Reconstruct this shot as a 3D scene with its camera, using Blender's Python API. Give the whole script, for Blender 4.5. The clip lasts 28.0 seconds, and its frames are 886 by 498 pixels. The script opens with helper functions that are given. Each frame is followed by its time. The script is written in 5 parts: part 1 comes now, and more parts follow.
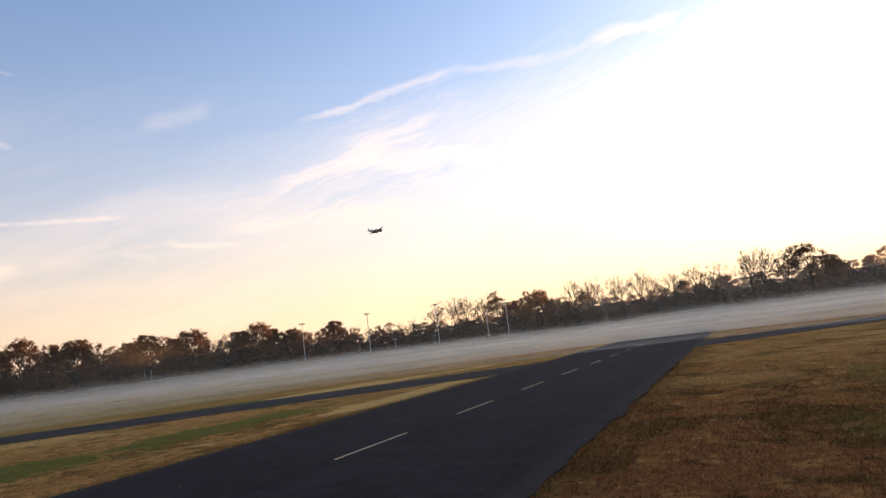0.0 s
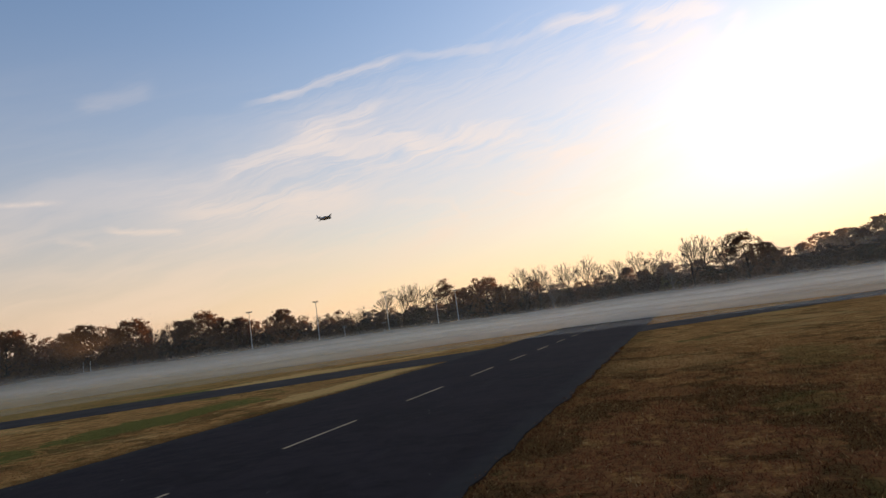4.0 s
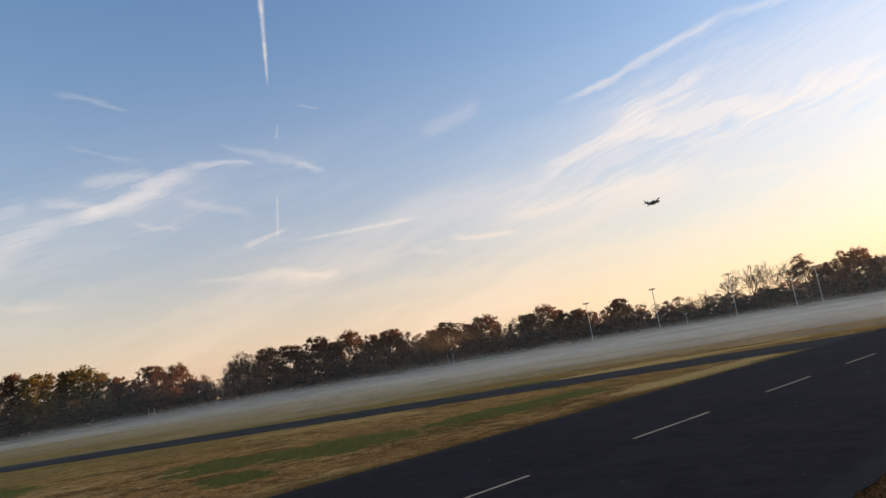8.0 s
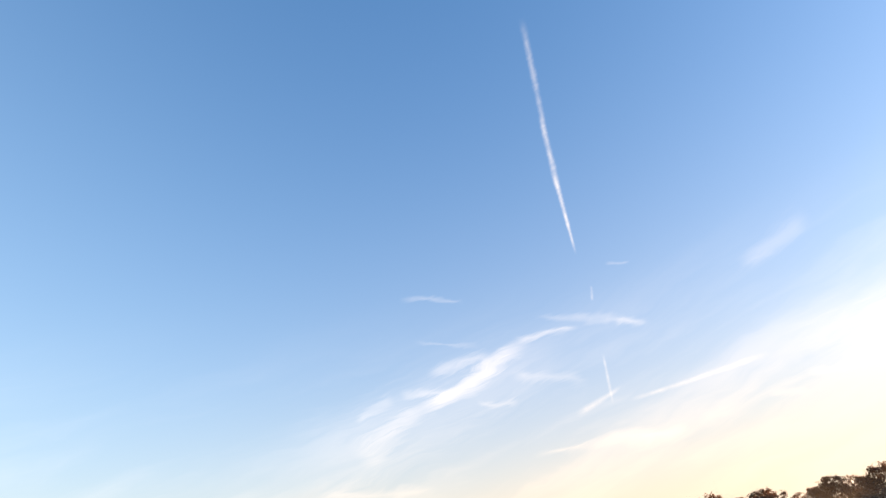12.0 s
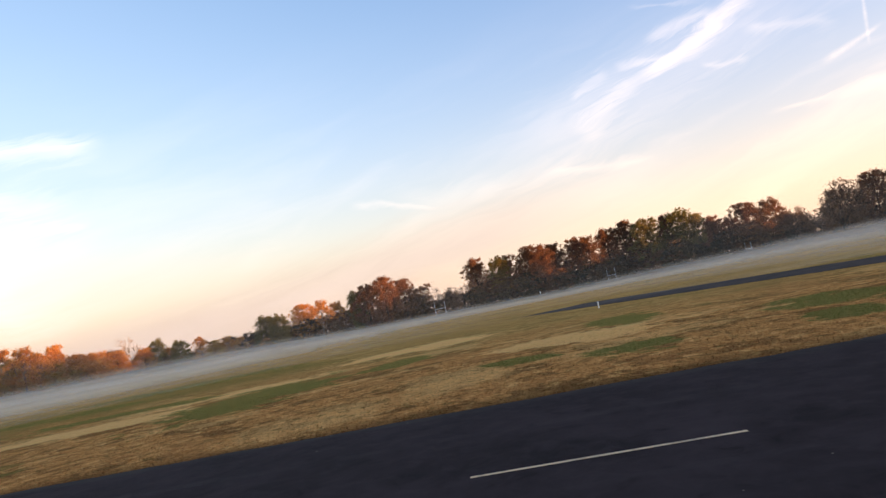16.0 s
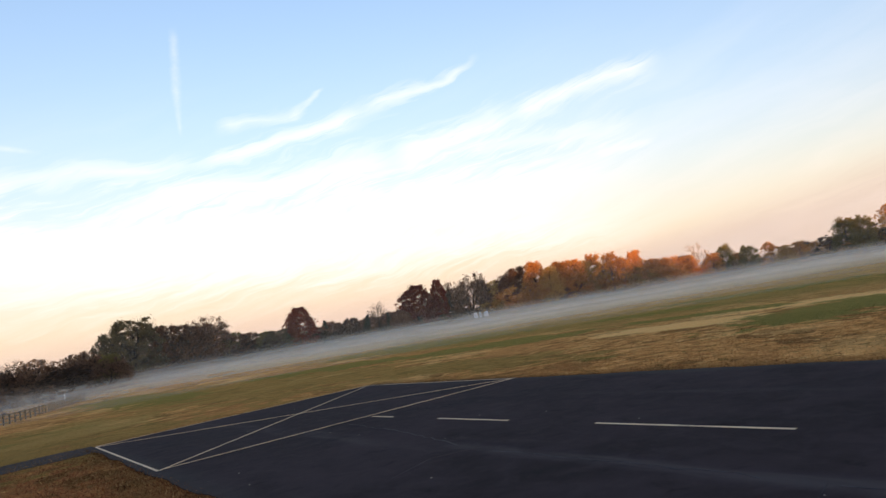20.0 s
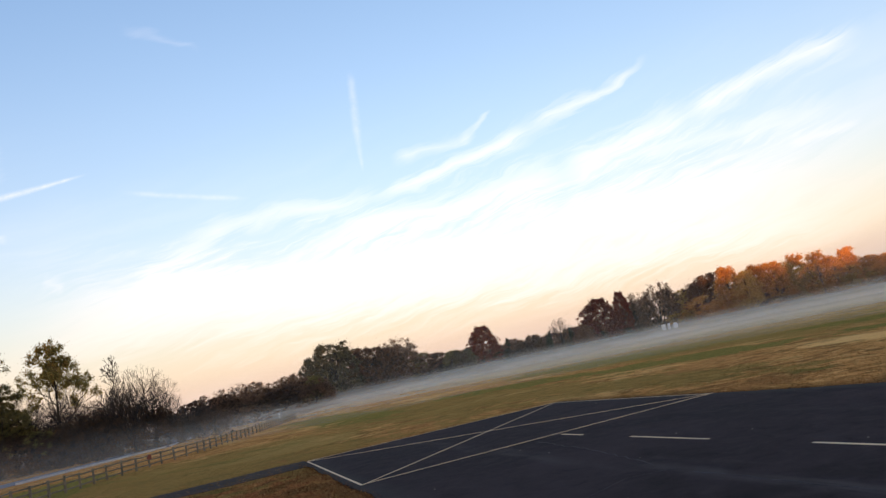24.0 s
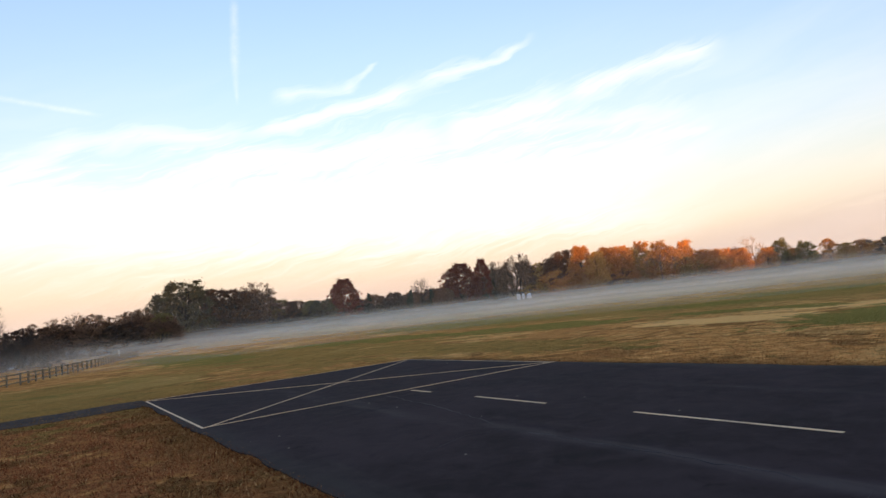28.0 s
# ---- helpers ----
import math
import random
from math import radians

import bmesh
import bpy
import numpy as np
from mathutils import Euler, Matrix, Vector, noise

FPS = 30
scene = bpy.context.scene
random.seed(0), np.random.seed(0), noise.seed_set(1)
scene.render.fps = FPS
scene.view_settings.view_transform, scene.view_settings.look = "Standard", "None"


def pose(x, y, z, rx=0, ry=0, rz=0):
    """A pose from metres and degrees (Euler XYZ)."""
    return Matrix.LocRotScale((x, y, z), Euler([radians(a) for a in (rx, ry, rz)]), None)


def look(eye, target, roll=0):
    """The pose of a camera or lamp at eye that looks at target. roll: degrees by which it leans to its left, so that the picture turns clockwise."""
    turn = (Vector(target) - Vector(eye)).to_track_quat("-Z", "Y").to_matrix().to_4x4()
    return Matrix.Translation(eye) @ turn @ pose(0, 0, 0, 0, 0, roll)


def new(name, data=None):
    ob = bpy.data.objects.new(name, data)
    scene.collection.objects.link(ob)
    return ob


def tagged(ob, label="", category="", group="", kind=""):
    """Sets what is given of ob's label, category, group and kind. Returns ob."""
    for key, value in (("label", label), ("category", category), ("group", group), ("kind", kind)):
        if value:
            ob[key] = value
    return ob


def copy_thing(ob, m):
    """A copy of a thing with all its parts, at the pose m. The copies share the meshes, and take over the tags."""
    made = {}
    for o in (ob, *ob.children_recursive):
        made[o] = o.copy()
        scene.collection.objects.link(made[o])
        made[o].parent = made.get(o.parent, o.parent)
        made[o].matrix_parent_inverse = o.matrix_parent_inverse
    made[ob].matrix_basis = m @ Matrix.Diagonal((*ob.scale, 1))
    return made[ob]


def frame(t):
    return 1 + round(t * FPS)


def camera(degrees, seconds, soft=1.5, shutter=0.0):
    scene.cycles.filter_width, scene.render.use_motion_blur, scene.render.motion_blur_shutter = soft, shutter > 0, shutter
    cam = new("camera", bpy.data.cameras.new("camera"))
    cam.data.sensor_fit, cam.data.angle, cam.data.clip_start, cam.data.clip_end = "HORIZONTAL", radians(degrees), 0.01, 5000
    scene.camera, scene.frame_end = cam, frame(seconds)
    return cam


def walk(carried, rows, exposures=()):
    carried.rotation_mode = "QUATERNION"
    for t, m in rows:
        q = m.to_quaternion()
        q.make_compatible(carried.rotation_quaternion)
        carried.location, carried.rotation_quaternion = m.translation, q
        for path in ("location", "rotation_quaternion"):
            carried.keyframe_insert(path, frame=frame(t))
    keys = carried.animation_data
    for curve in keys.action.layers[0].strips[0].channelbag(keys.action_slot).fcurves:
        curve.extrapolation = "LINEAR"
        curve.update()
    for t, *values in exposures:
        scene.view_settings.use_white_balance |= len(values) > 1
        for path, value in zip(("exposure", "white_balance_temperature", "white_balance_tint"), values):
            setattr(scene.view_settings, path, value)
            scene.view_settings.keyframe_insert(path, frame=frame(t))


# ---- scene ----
# The camera stands on the runway's edge and turns; it leans to the right.
EYE = 1.885
cam = camera(67.77, 28.0, soft=1.4)
ROWS = [
    (0, 98.43, 7.2, 0.05), (0.5, 97.01, 7.56, -4.55), (1, 96.43, 7.1, -7.01), (1.5, 95.25, 6.07, -7.88), (2, 95.7, 5.6, -8.25),
    (2.5, 95.52, 6.26, -9.49), (4.5, 97.71, 8.04, -1.06), (5, 98.59, 8, 2.21), (5.5, 98.88, 8.26, 4.87), (6, 99.16, 8.42, 8.41),
    (6.5, 99.28, 8.8, 11.59), (7, 99.53, 9.19, 15.41), (7.5, 99.92, 9.29, 19.54), (8, 100.25, 9.18, 24.64), (8.5, 100.48, 9.15, 30.74),
    (9, 101.71, 9.5, 38.21), (9.5, 103.28, 10.07, 47.98), (10, 107.41, 10.72, 56.75), (10.5, 112.16, 10.48, 60.34), (11, 116.99, 9.99, 60.8),
    (11.5, 117.83, 10.12, 58.53), (12, 119.04, 9.95, 54.12), (12.5, 118.46, 10.3, 49.93), (14.5, 102.53, 12.38, 40.18), (15, 98.41, 11, 46.76),
    (15.5, 95.41, 11.44, 58.05), (16, 95.42, 11.25, 73.52), (16.5, 95.96, 12.03, 88.46), (17, 96.1, 12.39, 99.5), (17.5, 98.02, 11.49, 108.71),
    (18, 98.87, 11.01, 114.13), (18.5, 98.67, 11.97, 116.4), (19, 98.14, 11.94, 117.98), (19.5, 96.79, 10.65, 120.06), (20, 96.38, 9.84, 120.67),
    (20.5, 96.61, 9.94, 121.1), (21, 95.94, 10.16, 123.05), (21.5, 98.36, 10.94, 125.02), (22, 99.15, 12, 128.49), (22.5, 100.33, 12.37, 131.21),
    (24.5, 100.21, 11.27, 137.73), (25, 99.46, 11.18, 138.26), (25.5, 99.07, 10.56, 137.87), (26, 97.79, 10.01, 137.11), (26.5, 95.88, 9.34, 135.56),
    (27, 95.43, 8.48, 132.82), (27.5, 93.07, 8.17, 128.97), (28, 95.03, 6.49, 124.36),
]
STOPS = [(0.0, 0.28), (1.0, 0.05), (2.5, -0.12), (5.0, -0.25), (6.5, -0.12), (8.0, 0.0), (9.0, 0.22), (10.5, 0.52), (11.0, 0.52), (12.5, 0.62), (14.5, 0.40), (16.0, 0.65), (17.0, 0.65), (22.0, 0.52), (26.0, 0.55), (28.0, 0.62)]
EXPOSURES = [(t, e, 6950, 17) if t < 0.5 else (t, e, 6800, 13) if t < 6 else (t, e, 6600, 10) if t < 9 else (t, e, 6550, 10) if t < 15.5 else (t, e, 6850, 17) for t, e in STOPS]
walk(cam, [(t, pose(0, 0, EYE + 0.022, rx, ry, rz)) for t, rx, ry, rz in ROWS], EXPOSURES)

# ---- plan: runway axes, bearings ----
AX = Vector((-0.4080, -0.9130, 0))   # along the runway
AN = Vector((-0.9130, 0.4080, 0))    # across it, away from the eye
MID = 7.568                          # from the eye to the centre line
HALF = 4.93


def strip(s, o, z=0.0):
    """A point s along and o across the runway."""
    p = AX * s + AN * (o + MID)
    return Vector((p.x, p.y, z))


def bearing(az, dist, z=0.0):
    """A point at a bearing (degrees, to the left of +y) and a distance."""
    a = radians(az)
    return Vector((-math.sin(a) * dist, math.cos(a) * dist, z))


HILL = bearing(-42, 620)


def land(x, y):
    """Height of the ground: a flat field, with a hill beyond it."""
    d = math.hypot((x - HILL.x) / 260, (y - HILL.y) / 200)
    return 17.0 * math.exp(-d * d) if d < 2.2 else 0.0


# ---- light: low sun behind the wood, clear sky with cirrus ----
SUN_AZ, SUN_EL = -48.0, 0.95
sun_way = Vector((-math.sin(radians(SUN_AZ)) * math.cos(radians(SUN_EL)), math.cos(radians(SUN_AZ)) * math.cos(radians(SUN_EL)), math.sin(radians(SUN_EL))))
sun = new("sun", bpy.data.lights.new("sun", "SUN"))
sun.data.energy, sun.data.angle, sun.data.color = 9.0, radians(0.6), (1.0, 0.50, 0.20)
sun.matrix_world = look(sun_way * 100, (0, 0, 0))


class Nodes:
    """Short hand for shader nodes."""

    def __init__(self, tree):
        self.t, self.n, self.l = tree, tree.nodes, tree.links

    def add(self, kind, ins=None, operation=None):
        nd = self.n.new(kind)
        if operation:
            nd.operation = operation
        for k, v in (ins or {}).items():
            self.put(nd.inputs[k], v)
        return nd

    def put(self, socket, v):
        if isinstance(v, bpy.types.NodeSocket):
            self.l.new(v, socket)
        else:
            socket.default_value = v

    def m(self, op, a, b=None, c=None, clamp=False):
        nd = self.n.new("ShaderNodeMath")
        nd.operation, nd.use_clamp = op, clamp
        for i, v in enumerate((a, b, c)):
            if v is not None:
                self.put(nd.inputs[i], v)
        return nd.outputs[0]

    def ramp(self, x, lo, hi, to0=0.0, to1=1.0, smooth=True):
        nd = self.add("ShaderNodeMapRange", {"Value": x, "From Min": lo, "From Max": hi, "To Min": to0, "To Max": to1})
        nd.interpolation_type = "SMOOTHSTEP" if smooth else "LINEAR"
        return nd.outputs[0]

    def mix(self, fac, a, b, blend="MIX"):
        nd = self.n.new("ShaderNodeMix")
        nd.data_type, nd.blend_type = "RGBA", blend
        self.put(nd.inputs[0], fac)
        self.put(nd.inputs[6], (*a, 1) if isinstance(a, tuple) and len(a) == 3 else a)
        self.put(nd.inputs[7], (*b, 1) if isinstance(b, tuple) and len(b) == 3 else b)
        return nd.outputs[2]

    def noise(self, vec, scale, detail=3.0, rough=0.55, dist=0.0):
        nd = self.add("ShaderNodeTexNoise", {"Scale": scale, "Detail": detail, "Roughness": rough, "Distortion": dist})
        if vec is not None:
            self.l.new(vec, nd.inputs["Vector"])
        return nd.outputs["Fac"]

    def xyz(self, x, y, z=0.0):
        return self.add("ShaderNodeCombineXYZ", {"X": x, "Y": y, "Z": z}).outputs[0]


world = bpy.data.worlds.new("dawn")
scene.world = world
world.use_nodes = True
world.node_tree.nodes.clear()
W = Nodes(world.node_tree)
sky = W.add("ShaderNodeTexSky")
sky.sky_type, sky.sun_disc = "NISHITA", False
sky.sun_elevation, sky.sun_rotation = radians(SUN_EL), radians(-SUN_AZ)
sky.altitude, sky.air_density, sky.dust_density, sky.ozone_density = 100.0, 1.0, 1.2, 1.6
way = W.add("ShaderNodeTexCoord").outputs["Generated"]
sep = W.add("ShaderNodeSeparateXYZ", {0: way})
wx, wy, wz = sep.outputs
az = W.m("DEGREES", W.m("ARCTAN2", W.m("MULTIPLY", wx, -1.0), wy))
el = W.m("DEGREES", W.m("ARCSINE", wz))
# unit vector: nearness to the sun
near = W.add("ShaderNodeVectorMath", {0: way, 1: tuple(sun_way)}, operation="DOT_PRODUCT").outputs["Value"]
apart = W.m("DEGREES", W.m("ARCCOSINE", W.m("MINIMUM", near, 1.0)))
warp = W.noise(W.xyz(W.m("MULTIPLY", az, 0.10), W.m("MULTIPLY", el, 0.25)), 1.0, 3.0)
el_w = W.m("ADD", el, W.m("MULTIPLY", W.m("SUBTRACT", warp, 0.5), 3.0))
slant = W.m("ADD", el, W.m("MULTIPLY", az, 0.24))
slant_w = W.m("ADD", slant, W.m("MULTIPLY", warp, 3.0))
grain = W.noise(W.xyz(W.m("MULTIPLY", az, 0.11), W.m("MULTIPLY", slant_w, 0.75), 3.0), 1.0, 6.0, 0.62, 0.4)
hairs = W.noise(W.xyz(W.m("MULTIPLY", az, 0.22), W.m("MULTIPLY", slant_w, 2.2), 9.0), 1.0, 5.0, 0.65, 0.6)


def streak(a0, e0, a1, e1, w0, w1, at, edge):
    """Mask of a streak of cloud from one bearing and height to another, in degrees, with frayed edges."""
    da, de = a1 - a0, e1 - e0
    n2 = da * da + de * de
    n = math.sqrt(n2)
    t = W.add("ShaderNodeVectorMath", {0: at, 1: (da / n2, de / n2, -(a0 * da + e0 * de) / n2)}, operation="DOT_PRODUCT").outputs["Value"]
    off = W.add("ShaderNodeVectorMath", {0: at, 1: (-de / n, da / n, (a0 * de - e0 * da) / n)}, operation="DOT_PRODUCT").outputs["Value"]
    wide = W.ramp(t, 0.0, 1.0, w0, w1, False)
    frayed = W.m("ADD", W.m("ABSOLUTE", W.m("DIVIDE", off, wide)), edge)
    ends = W.ramp(W.m("ABSOLUTE", W.m("SUBTRACT", t, 0.5)), 0.56, 0.30)
    return W.m("MULTIPLY", W.ramp(frayed, 1.15, -0.1), ends)


def sum_of(items, feather, tot=0.0):
    """Streaks added up on one another; feather: how frayed they are."""
    for i, (*line, gain) in enumerate(items):
        if i % 4 == 0:
            step = W.m("MULTIPLY", tot, 1e-6)  # hardly a shift; it keeps the streaks in order, one after another
            edge, at = W.m("MULTIPLY_ADD", fray, feather, step), W.xyz(W.m("ADD", az, step), el_w if feather > 0.5 else el, 1.0)
        tot = W.m("MULTIPLY_ADD", streak(*line, at, edge), gain, tot)
    return tot


# streaks: bearing and height of both ends, half widths there, in degrees, and density
HIGH_FAN = [
    (10.2, 20.6, -4.7, 23.0, 0.34, 0.67, 0.85), (-4.1, 22.9, -12.9, 23.2, 0.50, 0.34, 0.50), (-12.4, 23.2, -17.8, 23.4, 0.34, 0.42, 0.35), (-16.6, 23.4, -23.8, 23.9, 0.59, 1.09, 0.90),
    (-23.7, 22.6, -31.9, 21.7, 0.92, 1.09, 0.80), (-22.2, 18.9, -30.0, 20.3, 0.25, 0.42, 0.50), (-29.8, 18.5, -33.1, 21.1, 0.50, 0.92, 0.60), (-21.4, 20.4, -25.5, 20.6, 0.42, 0.42, 0.35),
    (-23.6, 20.2, -30.7, 20.1, 2.94, 2.94, 0.35), (-28.1, 15.4, -29.2, 12.9, 0.59, 0.59, 0.30),
]
PLUME = [
    (13.3, 15.1, 2.7, 17.5, 0.92, 1.43, 0.75), (6.5, 18.0, -2.0, 19.9, 0.76, 0.42, 0.60), (4.5, 17.5, -1.1, 18.7, 0.59, 0.42, 0.50), (4.2, 16.1, -5.1, 16.7, 1.18, 1.09, 0.70),
    (1.1, 14.5, -2.4, 14.9, 0.34, 0.42, 0.50), (-2.4, 15.9, -14.3, 16.3, 1.01, 0.92, 0.70), (-12.1, 13.9, -20.2, 13.3, 0.84, 0.67, 0.45), (17.8, 12.2, 0.1, 12.3, 1.01, 1.43, 0.60),
    (-0.2, 11.1, -7.0, 11.1, 0.50, 0.50, 0.35), (-6.4, 11.0, -7.8, 8.5, 0.34, 0.59, 0.35),
]
LOW_BANKS = [
    (-10.2, 11.2, -18.7, 10.0, 0.17, 0.17, 0.40), (22.2, 10.9, 16.1, 10.4, 0.59, 0.34, 0.80), (25.4, 10.1, 22.6, 9.4, 0.50, 0.42, 0.35), (35.7, 9.5, 32.0, 9.7, 0.42, 0.34, 0.40),
    (13.2, 6.9, -7.7, 8.0, 1.09, 1.43, 0.45), (35.5, 7.2, 18.7, 7.8, 1.09, 1.09, 0.35), (23.4, 20.5, 17.3, 22.0, 0.84, 1.01, 0.20), (34.1, 24.0, 32.0, 23.2, 0.25, 0.21, 0.25),
    (35.0, 19.4, 32.3, 18.8, 0.34, 0.21, 0.25),
]
HOOKED_CIRRUS = [
    (43.0, 19.1, 53.4, 15.0, 0.63, 0.92, 0.90), (53.1, 15.3, 59.1, 12.1, 0.92, 1.68, 0.50), (43.8, 19.4, 38.2, 19.5, 0.50, 0.25, 0.60), (52.1, 18.1, 46.4, 18.4, 0.59, 0.84, 0.50),
    (54.8, 16.9, 50.4, 16.3, 0.34, 0.59, 0.45), (59.0, 15.1, 55.6, 16.7, 0.50, 0.67, 0.35), (53.5, 24.8, 47.9, 24.0, 0.25, 0.29, 0.30), (52.7, 21.4, 47.2, 19.6, 0.25, 0.25, 0.22),
    (41.3, 21.2, 32.1, 18.7, 0.38, 0.50, 0.30), (44.9, 16.7, 38.6, 15.0, 0.59, 0.84, 0.30), (48.3, 15.2, 44.8, 14.6, 0.38, 0.50, 0.35),
]
PEACH_BANKS = [
    (44.3, 9.8, 31.4, 9.4, 0.38, 0.76, 0.55), (31.6, 9.3, 22.0, 10.9, 0.67, 0.59, 0.35), (62.4, 9.9, 53.4, 9.3, 0.50, 0.50, 0.40), (79.7, 10.0, 72.0, 9.2, 0.38, 0.29, 0.40),
    (23.5, 20.3, 17.8, 21.4, 0.84, 1.01, 0.16), (76.0, 10.2, 58.0, 9.6, 1.26, 1.51, 0.22),
]
WESTERN_BANDS = [
    (160.1, 11.7, 152.0, 16.1, 1.43, 1.51, 0.55), (153.5, 15.6, 139.1, 16.2, 1.09, 1.09, 0.60), (139.6, 16.0, 124.0, 18.8, 0.84, 1.26, 0.85), (124.6, 18.7, 113.8, 21.5, 1.09, 0.34, 0.70),
    (137.2, 18.8, 130.0, 19.5, 0.55, 0.67, 0.55), (131.0, 19.3, 127.7, 21.0, 0.50, 0.21, 0.50), (145.4, 13.2, 121.3, 14.6, 1.68, 1.93, 0.75), (122.3, 14.7, 111.4, 16.8, 1.93, 1.60, 0.80),
    (112.1, 16.6, 98.6, 17.8, 1.51, 0.92, 0.75), (116.3, 14.6, 101.0, 13.6, 1.01, 1.18, 0.40), (105.2, 12.2, 100.3, 11.6, 0.59, 0.67, 0.30),
]
WESTERN_SHEET = [
    (167.5, 9.3, 101.2, 8.5, 4.62, 5.46, 0.78), (158.8, 31.1, 152.7, 29.8, 0.50, 0.44, 0.10), (169.9, 26.0, 169.5, 19.3, 1.26, 1.26, 0.20), (170.5, 16.3, 168.4, 15.8, 0.50, 0.50, 0.20),
    (166.4, 12.4, 165.0, 11.8, 0.59, 0.59, 0.20), (155.2, 8.7, 102.1, 5.8, 2.52, 2.52, 0.5),
]
TRAILS = [
    (36.36, 25.6, 36.08, 32.3, 0.16, 0.34, 0.85), (36.14, 31.0, 35.65, 37.2, 0.36, 0.36, 0.55), (35.75, 35.6, 34.4, 45.0, 0.34, 0.50, 0.32),
    (35.9, 22.4, 36.2, 21.2, 0.17, 0.17, 0.35), (36.7, 16.6, 37.1, 12.7, 0.17, 0.17, 0.40), (40.2, 12.4, 36.0, 13.8, 0.42, 0.21, 0.45), (35.4, 12.6, 24.4, 13.2, 0.21, 0.29, 0.50),
    (139.6, 26.6, 140.0, 21.5, 0.44, 0.50, 0.26), (140.0, 22.3, 140.1, 18.4, 0.46, 0.20, 0.20), (170.6, 18.3, 162.9, 20.4, 0.42, 0.13, 0.55), (160.0, 18.9, 150.6, 17.6, 0.29, 0.25, 0.25),
]
fray = W.m("ADD", W.m("MULTIPLY", W.m("SUBTRACT", hairs, 0.5), 2.6), W.m("MULTIPLY", W.m("SUBTRACT", grain, 0.5), 2.6))
fibre = W.m("MULTIPLY", W.ramp(grain, 0.30, 0.66, 0.40, 1.0), W.ramp(hairs, 0.28, 0.68, 0.55, 1.0))
wisps = 0.0
for lines, feather in ((HIGH_FAN, 0.75), (PLUME, 1.0), (HOOKED_CIRRUS, 0.9), (LOW_BANKS, 0.7), (PEACH_BANKS, 0.7), (WESTERN_BANDS, 0.8)):
    wisps = sum_of(lines, feather, wisps)
puffs = W.noise(W.xyz(W.m("MULTIPLY", az, 0.9), W.m("MULTIPLY", el, 0.9), 31.0), 1.0, 5.0, 0.7)
trails = W.m("MULTIPLY", W.m("SUBTRACT", sum_of(TRAILS, 0.25, wisps), wisps), W.ramp(puffs, 0.30, 0.68, 0.45, 0.95))
bands = W.noise(W.xyz(W.m("MULTIPLY", az, 0.035), W.m("MULTIPLY", slant_w, 0.22), 21.0), 1.0, 5.0, 0.6, 0.3)
veil = W.m("MULTIPLY", W.m("MULTIPLY", W.ramp(bands, 0.38, 0.70), W.ramp(el, 26.0, 5.0)), W.ramp(apart, 120.0, 60.0, 0.2, 0.5))
sheet = W.m("MULTIPLY", W.m("SUBTRACT", sum_of(WESTERN_SHEET, 0.6, sum_of([(12.0, 17.0, -34.0, 19.0, 4.0, 7.0, 0.42), (24.0, 11.5, -30.0, 12.5, 3.6, 5.0, 0.38), (64.0, 12.0, 40.0, 17.5, 4.5, 3.0, 0.16)], 0.5, trails)), trails), W.ramp(grain, 0.25, 0.75, 0.7, 1.15))
cloud = W.m("ADD", W.m("ADD", W.m("MULTIPLY", wisps, fibre), trails), W.m("ADD", veil, sheet), None, True)
# the dawn's haze: warm low down, whitest in the thin cloud above the sun
low = W.m("POWER", 2.718, W.m("DIVIDE", W.m("MULTIPLY", W.m("MAXIMUM", el, 0.0), -1.0), 6.0))
mid_low = W.m("POWER", 2.718, W.m("DIVIDE", W.m("MULTIPLY", W.m("MAXIMUM", el, 0.0), -1.0), 14.0))
anti = W.ramp(apart, 85.0, 150.0)
haze = W.mix(anti, W.mix(W.ramp(apart, 35.0, 85.0), (1.55, 1.02, 0.48), (1.02, 0.668, 0.43)), (0.70, 0.535, 0.43))
pale = W.mix(anti, W.mix(W.ramp(apart, 40.0, 90.0), (0.95, 0.78, 0.66), (0.84, 0.668, 0.575)), (0.615, 0.60, 0.62))
lit = W.mix(W.ramp(el, 4.0, 18.0), W.mix(anti, (1.05, 0.82, 0.62), (0.84, 0.76, 0.70)), W.mix(anti, (0.96, 0.86, 0.80), (0.95, 0.925, 0.95)))
base = W.mix(1.0, sky.outputs[0], W.mix(anti, (0.335, 0.655, 0.97), (0.602, 0.708, 0.820)), "MULTIPLY")
air = W.mix(W.m("MULTIPLY", mid_low, W.ramp(apart, 60.0, 130.0, 0.94, 0.62)), base, pale)
air = W.mix(W.m("MULTIPLY", low, 0.85), air, haze)
dusk = W.m("MULTIPLY", sum_of([(120.0, -0.5, 58.0, 7.0, 2.4, 4.2, 1.0)], 0.15), 0.75)
air = W.mix(dusk, air, (0.50, 0.42, 0.37))
air = W.mix(W.m("MULTIPLY", cloud, 0.85), air, lit)
shine = bearing(SUN_AZ + 12, 1.0, math.tan(radians(12.0))).normalized()
off_shine = W.m("DEGREES", W.m("ARCCOSINE", W.m("MINIMUM", W.add("ShaderNodeVectorMath", {0: way, 1: tuple(shine)}, operation="DOT_PRODUCT").outputs["Value"], 1.0)))
halo = W.m("MULTIPLY", W.m("POWER", 2.718, W.m("DIVIDE", off_shine, -13.0)), 1.05)
halo = W.m("MULTIPLY", halo, W.ramp(el, 0.0, 9.0, 0.42, 1.0))
glow = W.mix(halo, (0, 0, 0), (0.87, 0.69, 0.56))
air = W.mix(1.0, air, glow, "ADD")
